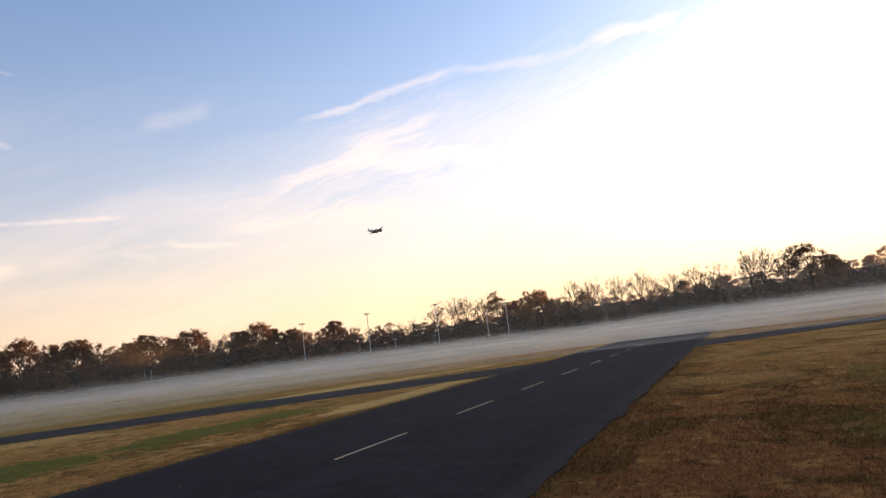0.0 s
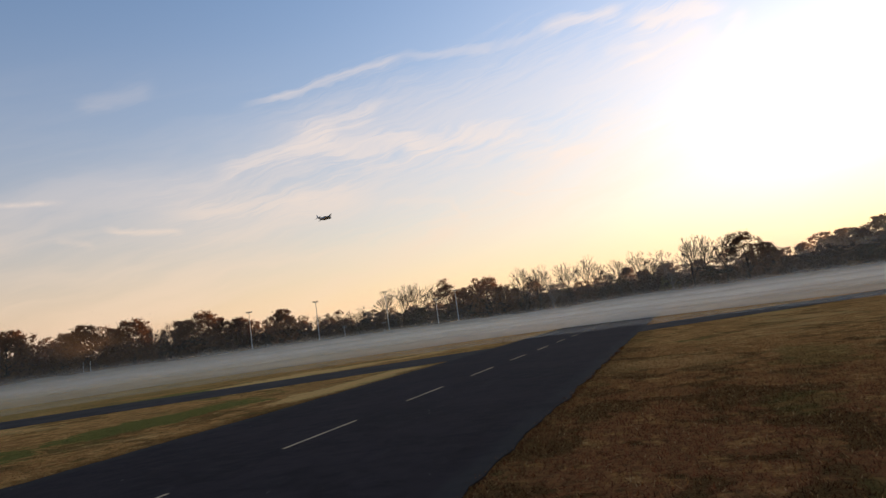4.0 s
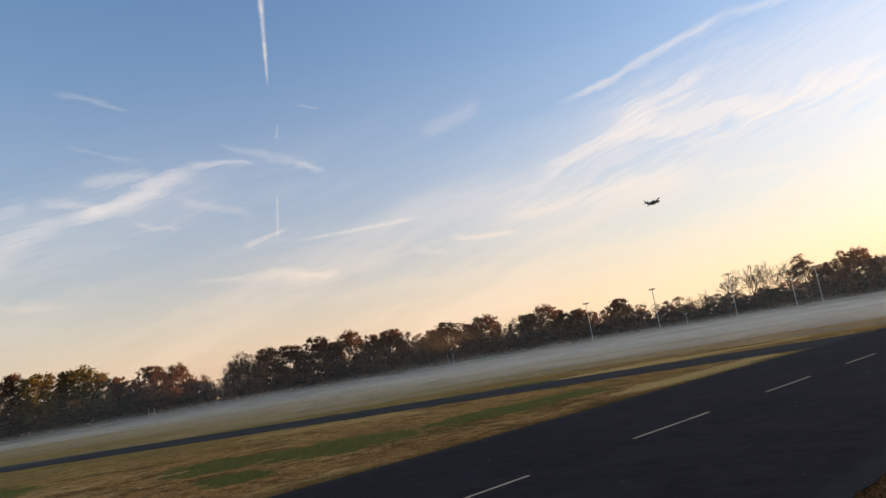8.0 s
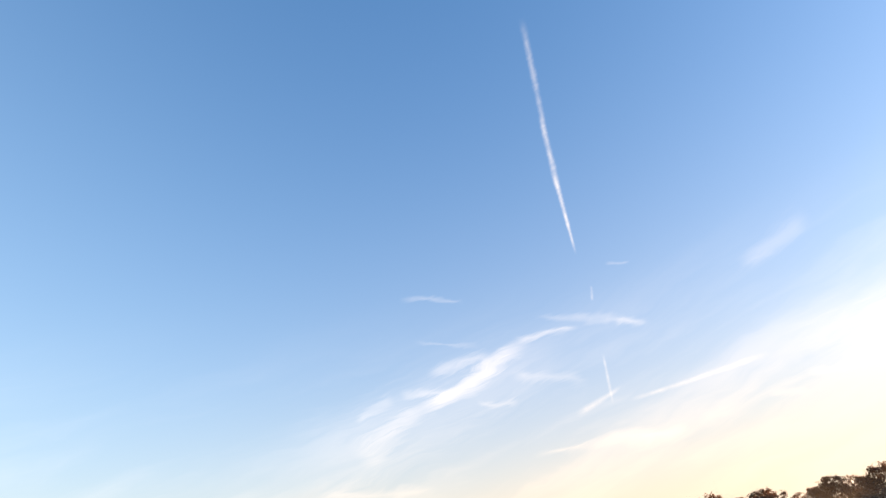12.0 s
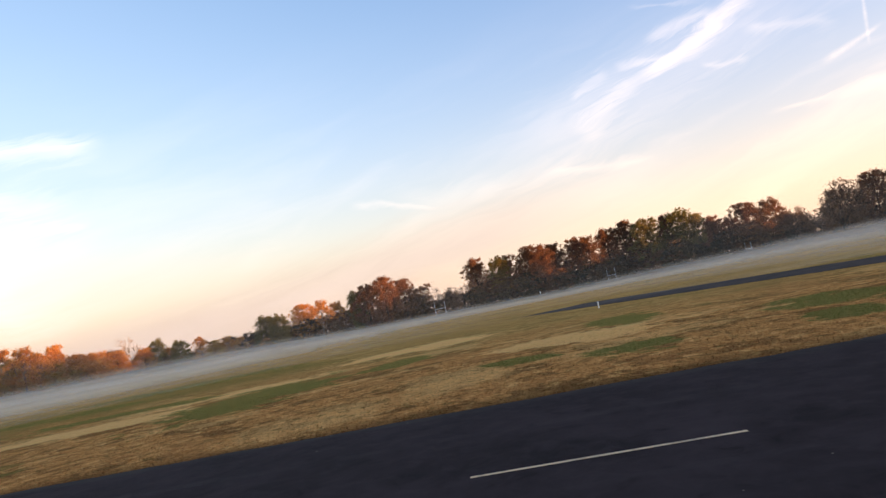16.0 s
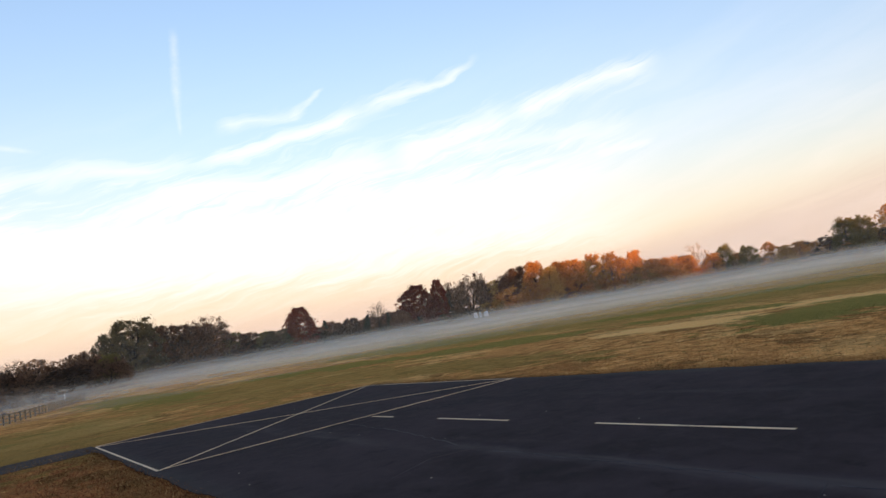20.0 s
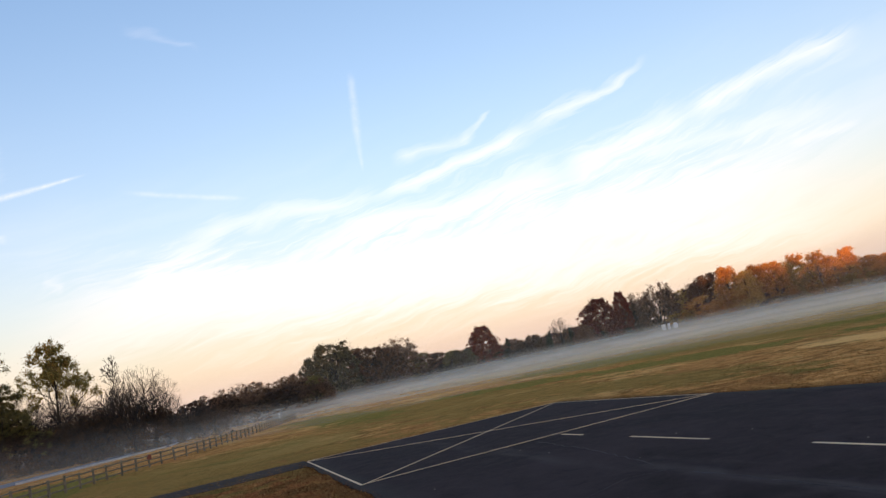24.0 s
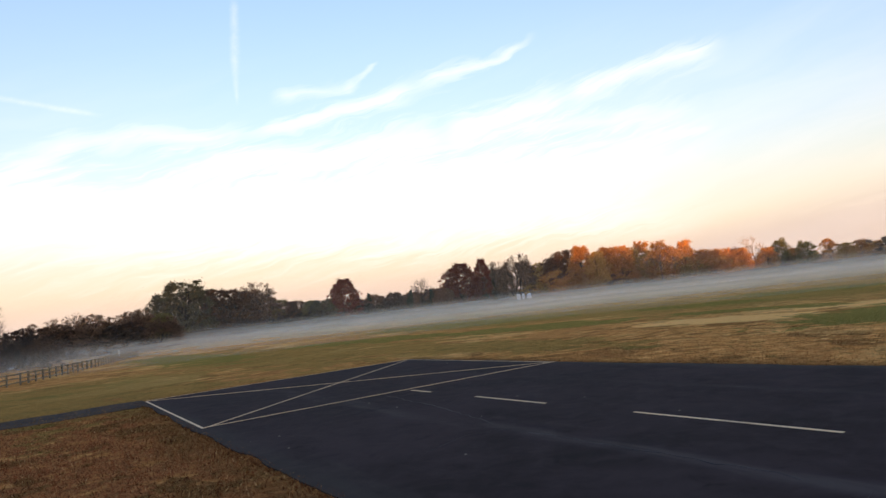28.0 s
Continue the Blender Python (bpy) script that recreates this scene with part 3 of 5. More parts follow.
# ---- ground: one sheet to the horizon ----
rings = [0.0, 4, 8, 12, 18, 26, 36, 50, 70, 95, 125, 160, 200, 240, 280, 320, 360, 400, 450, 500, 560, 620, 680, 750, 830, 920, 1050, 1250, 1600, 2200, 3000, 4500]
SEG = 120
verts, faces = [(0, 0, 0)], []
for r in rings[1:]:
    for i in range(SEG):
        a = 2 * math.pi * i / SEG
        x, y = r * math.cos(a), r * math.sin(a)
        verts.append((x, y, land(x, y)))
for i in range(SEG):
    faces.append((0, 1 + i, 1 + (i + 1) % SEG))
for j in range(len(rings) - 2):
    for i in range(SEG):
        q = 1 + j * SEG
        faces.append((q + i, q + SEG + i, q + SEG + (i + 1) % SEG, q + (i + 1) % SEG))
ground = new("ground", mesh_of("ground", verts, faces, "turf", True))
tagged(ground, "mown autumn field, dry tan grass with green and brown patches", "ground", kind="structure")


def slab(name, corner, way, side, length, width, z, mat, label, category, step=0.6, ragged=0.07):
    """A paved strip with a thickness and ragged long edges: it starts at a corner and runs along way, side gives its width."""
    n = max(2, int(length / step))
    vs, fs = [], []
    for i in range(n + 1):
        d = length * i / n
        for w, sgn in ((0.0, 1), (width, -1)):
            jag = ragged * (noise.noise(Vector((d * 0.9, w * 3.1, 1.7))) + 0.6 * noise.noise(Vector((d * 3.7, w * 2.3, 9.1))))
            e = corner + way * d + side * (w + jag)
            vs += [(e.x, e.y, z), (e.x, e.y, z - 0.15)]
    for i in range(n):
        a = 4 * i
        fs += [(a, a + 4, a + 6, a + 2), (a + 1, a + 5, a + 4, a), (a + 2, a + 6, a + 7, a + 3)]
    fs += [(0, 2, 3, 1), (4 * n, 4 * n + 1, 4 * n + 3, 4 * n + 2)]
    me = mesh_of(name, vs, fs, mat)
    bm = bmesh.new()
    bm.from_mesh(me)
    bmesh.ops.recalc_face_normals(bm, faces=bm.faces)
    bm.to_mesh(me)
    bm.free()
    return tagged(new(name, me), label, category, kind="structure")


runway = slab("runway", strip(-82, -HALF), AX, AN, 105.2, 2 * HALF, 0.020, "asphalt", "dark asphalt model-aircraft runway with a worn dashed centre line", "runway", 0.4, 0.13)
CROSS = Vector((0.975, 0.222, 0))
CROSS_N = Vector((-0.222, 0.975, 0))
cross = slab("taxiway", Vector((-55.85, 23.87, 0)), CROSS, CROSS_N, 196, 7.6, 0.014, "old asphalt", "weathered grey asphalt strip crossing the runway into the mist", "taxiway", 0.8, 0.12)
path = slab("footpath", strip(21.4, -4.75), -AN, AX, 30, 2.45, 0.012, "old asphalt", "narrow dark asphalt path leaving the end of the runway", "path", 0.4, 0.22)


# ---- painted markings, each a thin worn skin on the asphalt ----
def mark(a, b, wide, name="marking", z=0.024):
    d = (b - a).normalized()
    side = Vector((-d.y, d.x, 0)) * wide / 2
    n = max(2, int((b - a).length / 0.25))
    vs, fs = [], []
    for i in range(n + 1):
        c = a.lerp(b, i / n)
        w = 1.0 + 0.16 * noise.noise(Vector((c.x * 2.1, c.y * 2.1, 3.3)))
        vs += [(c.x + side.x * w, c.y + side.y * w, z), (c.x - side.x * w, c.y - side.y * w, z), (c.x + side.x * w, c.y + side.y * w, z - 0.006), (c.x - side.x * w, c.y - side.y * w, z - 0.006)]
    for i in range(n):
        q = 4 * i
        fs += [(q + 1, q + 5, q + 4, q), (q, q + 4, q + 6, q + 2), (q + 3, q + 7, q + 5, q + 1)]
    fs += [(0, 2, 3, 1), (4 * n, 4 * n + 1, 4 * n + 3, 4 * n + 2)]
    return part(name, mesh_of(name, vs, fs, "paint"), "paint", runway)


for i in range(-1, 13):
    lo = 4.13 - 6.11 * (i + 1) + 6.11
    mark(strip(lo - 6.11, 0), strip(lo - 3.06, 0), 0.060, "centre_dash") if i >= 0 else mark(strip(4.15, 0), strip(7.2, 0), 0.060, "centre_dash")
mark(strip(9.25, 0), strip(11.45, 0), 0.060, "centre_dash")
mark(strip(13.25, 0), strip(14.2, 0), 0.065, "centre_dash")
for (s0, o0), (s1, o1), wide, z in (((14.3, -4.78), (22.98, -4.72), 0.055, 0.024), ((14.3, -4.75), (23.1, 4.75), 0.040, 0.028), ((22.98, -4.72), (14.5, 4.82), 0.036, 0.032),
                                    ((14.3, -4.75), (14.5, 4.82), 0.036, 0.036), ((14.5, 4.80), (23.1, 4.78), 0.042, 0.024), ((23.05, -4.7), (23.1, 4.7), 0.035, 0.040)):
    mark(strip(s0, o0), strip(s1, o1), wide, "end_line", z)


def crack(points, wide):
    """A pale, uneven seam in the asphalt."""
    rng = random.Random(len(points) * 7 + int(points[0][0] * 10))
    vs, fs, pts = [], [], []
    for (s0, o0), (s1, o1) in zip(points, points[1:]):
        n = max(3, int(math.hypot(s1 - s0, o1 - o0) / 0.22))
        pts += [(s0 + (s1 - s0) * i / n, o0 + (o1 - o0) * i / n) for i in range(n)]
    pts.append(points[-1])
    for s, o in pts:
        j = rng.uniform(-0.05, 0.05)
        w = wide * rng.uniform(0.25, 1.0) / 2
        for q in (w, -w):
            p = strip(s + j * 0.6, o + j + q, 0.0235)
            vs += [p, p - Vector((0, 0, 0.005))]
    for i in range(len(pts) - 1):
        q = 4 * i
        fs += [(q, q + 2, q + 6, q + 4), (q, q + 4, q + 5, q + 1), (q + 2, q + 3, q + 7, q + 6)]
    return part("seam", mesh_of("seam", vs, fs, "seam"), "seam", runway, "pale weathered seam in the asphalt")


crack([(14.0, -0.75), (11.0, -1.1), (8.6, -1.6)], 0.021)
crack([(7.6, -1.72), (5.0, -1.75), (3.6, -1.8)], 0.027)
crack([(2.9, -1.8), (0.5, -1.85)], 0.024)
crack([(8.0, -1.7), (8.3, -2.3), (7.9, -3.2)], 0.030)
crack([(8.0, 2.4), (5.4, 2.3)], 0.018)
crack([(3.0, -1.8), (2.7, -3.0), (3.2, -4.2)], 0.015)

# ---- trees ----
HEIGHT = 20.0


def skeleton(rng, f):
    """A tree's limbs: segments (a, b, radius at a, radius at b, level), and the places that bear leaves."""
    segs, ends = [], []

    def fork(p, d, length, r, depth, level):
        for i in range(2):
            d = (d + Vector((rng.gauss(0, 1), rng.gauss(0, 1), rng.gauss(0, 0.6))) * f["kink"] + Vector((0, 0, f["rise"]))).normalized()
            q = p + d * length / 2
            segs.append((p, q, r, max(f["fine"], r * 0.93), level))
            p, r = q, max(f["fine"], r * 0.93)
        if depth <= f["leafy"]:
            ends.append(p)
        if depth == 0:
            return
        n = 3 if rng.random() < f["three"] else 2
        side, turn = d.orthogonal(), rng.uniform(0, 6.283)
        for j in range(n):
            w = side.copy()
            w.rotate(Matrix.Rotation(turn + j * 6.283 / n + rng.uniform(-0.4, 0.4), 3, d))
            ang = radians(rng.uniform(*f["fork"])) * (0.6 if j == 0 else 1.0)
            fork(p, d * math.cos(ang) + w * math.sin(ang), length * rng.uniform(*f["ratio"]), max(f["fine"], r * (0.80 if j == 0 else 0.66)), depth - 1, min(level + 1, 4))

    p, d, r = Vector((0, 0, -0.3)), Vector((rng.gauss(0, 0.03), rng.gauss(0, 0.03), 1)).normalized(), f["r"]
    n, stem = 10, [(p, r)]
    for i in range(n):
        d = (d + Vector((rng.gauss(0, 1), rng.gauss(0, 1), 0)) * 0.035).normalized()
        q, rr = p + d * f["trunk"] * HEIGHT / n, f["r"] * (1 - f["thin"] * (i + 1) / n)
        segs.append((p, q, r, rr, 0))
        p, r = q, rr
        stem.append((p, r))
    for j in range(f["limbs"]):
        u = (j + rng.random() * 0.8) / f["limbs"]
        t = (f["first"] + (1 - f["first"]) * u) * n
        at = min(n - 1, int(t))
        base = stem[at][0].lerp(stem[at + 1][0], t - at)
        w = j * 2.4 + rng.uniform(-0.5, 0.5)
        ang = radians(f["low"] + (f["high"] - f["low"]) * u + rng.uniform(-8, 8))
        go = Vector((math.cos(w) * math.sin(ang), math.sin(w) * math.sin(ang), math.cos(ang)))
        fork(base, go, f["reach"] * HEIGHT * (1 - f["point"] * u) * rng.uniform(0.75, 1.15), max(f["fine"] * 2, stem[at][1] * f["limb"]), f["depth"], 1)
    fork(p, d, f["reach"] * HEIGHT * (1 - f["point"]) * 1.1, r, f["depth"], 1)
    return segs, ends


def wood(segs):
    """Tubes round the segments of a skeleton."""
    vs, fs = [], []
    for a, b, ra, rb, level in segs:
        sides = (7, 5, 3, 3, 3)[level]
        d = (b - a).normalized()
        u = d.orthogonal().normalized()
        v = d.cross(u)
        q = len(vs)
        for p, r in ((a, ra), (b, rb)):
            for i in range(sides):
                w = 2 * math.pi * i / sides
                vs.append(p + (u * math.cos(w) + v * math.sin(w)) * r)
        fs += [(q + i, q + (i + 1) % sides, q + sides + (i + 1) % sides, q + sides + i) for i in range(sides)]
    return vs, fs


def foliage(rng, spots, count, size, spread, fold=False):
    """Many small leaves in clumps round the given places; they face away from the middle of their clump."""
    g = np.random.default_rng(rng.randrange(10**6))
    spots = np.array([tuple(s) for s in spots])
    grown = g.uniform(0.55, 1.25, len(spots))
    pick = g.choice(len(spots), count, p=grown ** 2 / (grown ** 2).sum())
    off = g.normal(0, 1, (count, 3))
    off /= np.linalg.norm(off, axis=1)[:, None]
    off *= np.abs(g.normal(0, 0.62, (count, 1))) + 0.12
    c = spots[pick] + off * spread * grown[pick][:, None] * np.array([1, 1, 0.75])
    nrm = off + g.normal(0, 0.45, (count, 3))
    nrm /= np.linalg.norm(nrm, axis=1)[:, None]
    u = np.cross(nrm, g.normal(0, 1, (count, 3)))
    u /= np.linalg.norm(u, axis=1)[:, None]
    w = np.cross(nrm, u)
    s = size * g.uniform(0.6, 1.4, (count, 1))
    if not fold:
        vs = np.stack([c - u * s, c + u * s * 0.5 + w * s * 0.75, c + u * s * 0.6 - w * s * 0.7], 1).reshape(-1, 3)
        return vs, np.arange(count * 3).reshape(-1, 3)
    vs = np.stack([c - u * s, c - w * s * 0.55 + nrm * s * 0.25, c + u * s, c + w * s * 0.55 + nrm * s * 0.25], 1).reshape(-1, 3)
    q = np.arange(count)[:, None] * 4
    return vs, np.concatenate([q + np.array([0, 1, 2]), q + np.array([0, 2, 3])])


def blob(rng, count, radius, shape, seed):
    """Places through a dense, lumpy crown; shape gives its radius at even steps from the ground to the top."""
    spots = []
    hs = np.linspace(0, 1, len(shape))
    while len(spots) < count:
        u, v = rng.uniform(0, 6.283), rng.random()
        lump = 1 + 0.38 * noise.noise(Vector((math.cos(u) * 1.7, math.sin(u) * 1.7, v * 4.5 + seed))) + 0.16 * noise.noise(Vector((math.cos(u) * 5, math.sin(u) * 5, v * 11 + seed)))
        q = radius * float(np.interp(v, hs, shape)) * lump * rng.uniform(0.3, 1.0) ** 0.5
        spots.append(Vector((q * math.cos(u), q * math.sin(u), 0.6 + v * (HEIGHT - 1.2) * (0.9 + 0.1 * lump))))
    return spots


# habits of growth
OAK = dict(trunk=0.72, r=0.40, thin=0.72, first=0.24, limbs=16, low=72, high=28, reach=0.135, point=0.45, limb=0.5, depth=3, leafy=1, fork=(22, 46), ratio=(0.66, 0.88), three=0.35, kink=0.10, rise=0.05, fine=0.035)
TALL = dict(OAK, trunk=0.80, first=0.20, limbs=18, low=58, high=24, reach=0.115, point=0.40)
ROUND = dict(OAK, trunk=0.62, first=0.18, limbs=16, low=72, high=32, reach=0.145, point=0.25)
LOOSE = dict(OAK, trunk=0.66, limbs=10, first=0.36, low=55, high=24, reach=0.15, fork=(20, 42), depth=4, leafy=0, three=0.2)
VASE = dict(OAK, trunk=0.34, r=0.40, thin=0.3, first=0.72, limbs=4, low=34, high=24, reach=0.185, point=0.1, limb=0.62, depth=5, leafy=0, fork=(16, 38), ratio=(0.74, 0.92), three=0.16, kink=0.09, rise=0.035, fine=0.058)
LEADER = dict(VASE, trunk=0.62, thin=0.75, first=0.42, limbs=9, low=52, high=26, reach=0.135, point=0.35, limb=0.5, depth=5)
SPREAD = dict(VASE, trunk=0.22, first=0.5, limbs=6, low=58, high=30, fork=(18, 42), rise=0.02)
POLE = dict(LEADER, trunk=0.82, first=0.25, limbs=14, low=36, high=18, reach=0.085, depth=4, r=0.2)
CONE = dict(OAK, trunk=0.94, r=0.3, first=0.05, limbs=34, low=82, high=55, reach=0.12, point=0.93, depth=2, leafy=2, rise=0.0)

KINDS = {}
FULL = (0.0, 0.25, 0.85, 1.0, 1.0, 0.96, 0.86, 0.70, 0.35)


def tree_kind(key, name, label, habit, seed, wide, leaf=None, count=0, size=0.26, spread=1.05, bark="bark", upper=0.0, body=None, body_count=420, fold=False, twigs=9, fill=0):
    """A kind of tree, 20 m high and so wide, built once and copied to its places; a body fills it with leaves down to the ground."""
    rng = random.Random(seed)
    segs, ends = skeleton(rng, habit)
    zs = np.array([p.z for p in ends])
    rs = np.array([math.hypot(p.x, p.y) for p in ends])
    pad = spread * 0.7 if count else 0.0
    fz = (HEIGHT - pad) / np.percentile(zs, 98)
    fx = (wide / 2 - pad) / np.percentile(rs, 93)

    def fit(p):
        return Vector((p.x * fx, p.y * fx, p.z * fz))

    segs = [(fit(a), fit(b), ra, rb, lv) for a, b, ra, rb, lv in segs if lv <= twigs]
    spots = [fit(p) for p in ends if fit(p).z > upper]
    if body:
        spots = blob(rng, body_count, wide / 2 - spread * 0.5, body, seed)
    if fill:
        spots += blob(rng, fill, wide / 2 - spread * 0.5, FULL, seed)
    vs, fs = wood(segs)
    trunk = mesh_of("trunk", vs, fs, bark)
    crown = None
    if count:
        lv_, lf = foliage(rng, spots, count, size, spread, fold)
        crown = array_mesh("crown", lv_, lf, leaf)
    KINDS[key] = (name, label, trunk, crown, None)


tree_kind("d1", "leafy_tree", "tall broad tree with dark brown autumn leaves at the field's edge", OAK, 11, 17, "brown leaves", 16000, fill=300, twigs=3)
tree_kind("d2", "leafy_tree", "dense round tree with dark brown leaves behind the mist", ROUND, 12, 17, "brown leaves", 17000, 0.25, 1.2, fill=300, twigs=3)
tree_kind("d3", "leafy_tree", "broad oak with russet brown leaves at the field's edge", OAK, 13, 17, "russet leaves", 17000, 0.25, 1.2, fill=300, twigs=3)
tree_kind("d4", "leafy_tree", "tall tree with dull olive and brown leaves", TALL, 14, 14, "olive leaves", 15500, fill=300, twigs=3)
tree_kind("d5", "leafy_tree", "upright tree with brown leaves high on a bare trunk", dict(TALL, first=0.28), 18, 13.5, "brown leaves", 13500, 0.25, 1.1, fill=200, twigs=3)
tree_kind("d6", "leafy_tree", "upright tree with russet leaves high on a bare trunk", dict(TALL, first=0.28, limbs=15), 19, 13.5, "russet leaves", 13500, 0.25, 1.1, fill=200, twigs=3)
# f1 and f2 wear the leaf colour lightened for haze
tree_kind("f1", "far_tree", "far tree, brown leaves lightened for haze", OAK, 15, 16, "haze-lightened leaves", 2600, 0.52, 1.6, twigs=1, body=(0.8, 1.0, 1.0, 0.9, 0.75, 0.4), body_count=110)
tree_kind("f2", "far_tree", "far round tree, brown leaves lightened for haze", ROUND, 16, 16, "haze-lightened leaves", 2600, 0.52, 1.6, twigs=1, body=(0.9, 1.0, 1.0, 0.95, 0.8, 0.5), body_count=110)
tree_kind("f3", "far_tree", "far half-bare tree with brown leaves", TALL, 17, 14, "brown leaves", 2200, 0.50, 1.5, twigs=1)
tree_kind("s1", "thinning_tree", "half-bare tree with sparse brown leaves", LOOSE, 21, 15, "brown leaves", 4200, 0.22, 1.1)
tree_kind("s2", "thinning_tree", "half-bare tree with sparse russet leaves on open limbs", LOOSE, 22, 16, "russet leaves", 4200, 0.22, 1.1)
tree_kind("s3", "thinning_tree", "slender half-bare tree with thin brown crown", dict(LOOSE, trunk=0.74, low=46), 23, 12, "brown leaves", 2600, 0.20, 1.0)
tree_kind("b1", "bare_tree", "bare tree with spreading limbs and fine twigs", VASE, 31, 19)
tree_kind("b2", "bare_tree", "bare vase-shaped tree with many fine twigs", LEADER, 32, 16)
tree_kind("b3", "bare_tree", "bare tree with pale bark and crooked limbs", dict(VASE, kink=0.15), 35, 18, bark="pale bark")
tree_kind("b4", "bare_tree", "bare bushy tree with a haze of brown twigs", dict(SPREAD, depth=6), 34, 18, "grey twigs", 13000, 0.21, 1.2)
tree_kind("b5", "bare_tree", "bare forked tree with limbs fanning upward", dict(VASE, fork=(12, 30), trunk=0.42), 37, 16)
tree_kind("o1", "orange_tree", "tree in bright orange autumn leaf", OAK, 41, 16, "orange leaves", 17000, 0.25, 1.2, fill=300, twigs=3)
tree_kind("o2", "orange_tree", "broad tree in orange-red autumn leaf", ROUND, 42, 16.5, "orange leaves", 17000, 0.25, 1.2, fill=300, twigs=3)
tree_kind("o3", "orange_tree", "upright tree with thin orange leaf and pale limbs showing", dict(LOOSE, low=42, trunk=0.6), 44, 14.5, "orange leaves", 6500, 0.22, 1.1, bark="pale bark")
tree_kind("g1", "golden_tree", "tree in golden yellow autumn leaf", TALL, 43, 15, "gold leaves", 17000, 0.25, 1.2, fill=300, twigs=3)
tree_kind("y1", "green_tree", "tree with yellow-green leaves turning at the edges", ROUND, 51, 16, "yellow green leaves", 17000, 0.25, 1.2, fill=300, twigs=3)
tree_kind("v1", "olive_tree", "low rounded tree with dark olive-green leaves", dict(SPREAD, fine=0.03), 52, 20, "dark olive leaves", 24000, 0.26, 1.2, body=(0.85, 1.0, 1.0, 0.97, 0.85, 0.5))
tree_kind("m1", "maroon_tree", "dense rounded tree with deep maroon leaves", OAK, 61, 15.5, "maroon leaves", 26000, 0.25, 1.0, body=(0.8, 1.0, 1.0, 0.95, 0.86, 0.70, 0.30), body_count=650, twigs=1)
tree_kind("n7", "leafy_tree", "dense dark brown tree behind the mist", SPREAD, 53, 19, "brown leaves", 15000, 0.26, 1.2, body=(0.9, 1.0, 1.0, 0.92, 0.78, 0.4), body_count=300)
tree_kind("c1", "cedar", "dark green pointed cedar in the wood", CONE, 71, 9, "cedar needles", 6500, 0.24, 0.7)
BANK = (1.0, 1.0, 0.97, 0.9, 0.72, 0.35)
tree_kind("k1", "shrub", "brown undergrowth shrub below the trees, shade put into its leaves", SPREAD, 81, 20.0, "shade-darkened undergrowth leaves", 2600, 0.58, 2.2, body=BANK, body_count=90, twigs=1)
tree_kind("k2", "shrub", "tangled brown undergrowth, shade put into its leaves", SPREAD, 82, 20.0, "shade-darkened undergrowth leaves", 2600, 0.58, 2.2, body=BANK, body_count=90, twigs=1)
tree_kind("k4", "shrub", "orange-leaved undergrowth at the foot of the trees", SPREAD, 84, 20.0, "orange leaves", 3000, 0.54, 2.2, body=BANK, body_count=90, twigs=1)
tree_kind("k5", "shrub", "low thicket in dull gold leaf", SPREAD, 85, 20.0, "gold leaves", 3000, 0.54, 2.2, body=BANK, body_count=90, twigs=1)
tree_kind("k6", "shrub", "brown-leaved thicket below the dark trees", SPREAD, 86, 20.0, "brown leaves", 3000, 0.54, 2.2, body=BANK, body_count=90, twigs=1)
tree_kind("k3", "shrub", "olive undergrowth shrub below the trees, shade put into its leaves", SPREAD, 83, 20.0, "shade-darkened olive leaves", 2600, 0.58, 2.2, body=BANK, body_count=90, twigs=1)


def plant(key, at, height, width, turn, group):
    """Put one tree of a kind at a place, with its height and width in metres over those of the kind."""
    name, label, trunk, crown, first = KINDS[key]
    s = height / HEIGHT
    m = pose(at.x, at.y, land(at.x, at.y) - 0.1, 0, 0, turn) @ Matrix.Diagonal((s * width, s * width, s, 1))
    if first is None:
        first = new(name)
        tagged(first, label, "tree" if "shrub" not in name else "shrub", group)
        part("trunk", trunk, "", first)
        if crown:
            part("crown", crown, "", first)
        first.matrix_basis = m
        KINDS[key] = (name, label, trunk, crown, first)
        return first
    keep = first.matrix_basis.copy()
    first.scale = (1, 1, 1)
    got = copy_thing(first, m)
    first.matrix_basis = keep
    return got


def row(spots, dist, group, jitter=10.0):
    """Trees by bearing, height of their tops in degrees, kind and width."""
    for a, e, key, w in spots:
        rng = random.Random(int(a * 100) + 9000)
        d = dist + rng.uniform(-jitter, jitter)
        at = bearing(a, d)
        plant(key, at, EYE + d * math.tan(radians(e)) - land(at.x, at.y), w, rng.uniform(0, 360), group)


row([(-31.0, 3.3, "d1", 0.9), (-29.5, 4.3, "s2", 1.1), (-28.0, 4.1, "b2", 0.9), (-26.8, 4.65, "b1", 0.9), (-25.6, 4.5, "b5", 0.8), (-23.8, 3.9, "b3", 0.9), (-22.6, 3.2, "b2", 0.9), (-21.5, 4.1, "b5", 0.85), (-19.8, 3.7, "b1", 0.8),
     (-18.3, 3.4, "b2", 0.8), (-16.9, 4.3, "b5", 0.8), (-15.6, 4.0, "b1", 0.8), (-14.0, 3.4, "b3", 0.8), (-12.8, 4.15, "b5", 0.8), (-11.8, 4.2, "b1", 0.75)], 256, "bare trees against the sunrise")
row([(-31.2, 2.3, "d2", 1.2), (-28.5, 1.9, "d1", 1.3), (-26.0, 1.8, "d2", 1.3), (-23.6, 1.7, "d4", 1.4), (-21.3, 1.75, "d1", 1.4), (-19.0, 1.7, "d2", 1.4), (-16.8, 1.9, "d1", 1.3), (-14.8, 1.9, "d4", 1.4),
     (-12.6, 1.6, "d2", 1.4), (-10.9, 2.6, "d1", 0.8), (-9.9, 2.9, "d2", 0.9)], 268, "low wood below the bare trees")
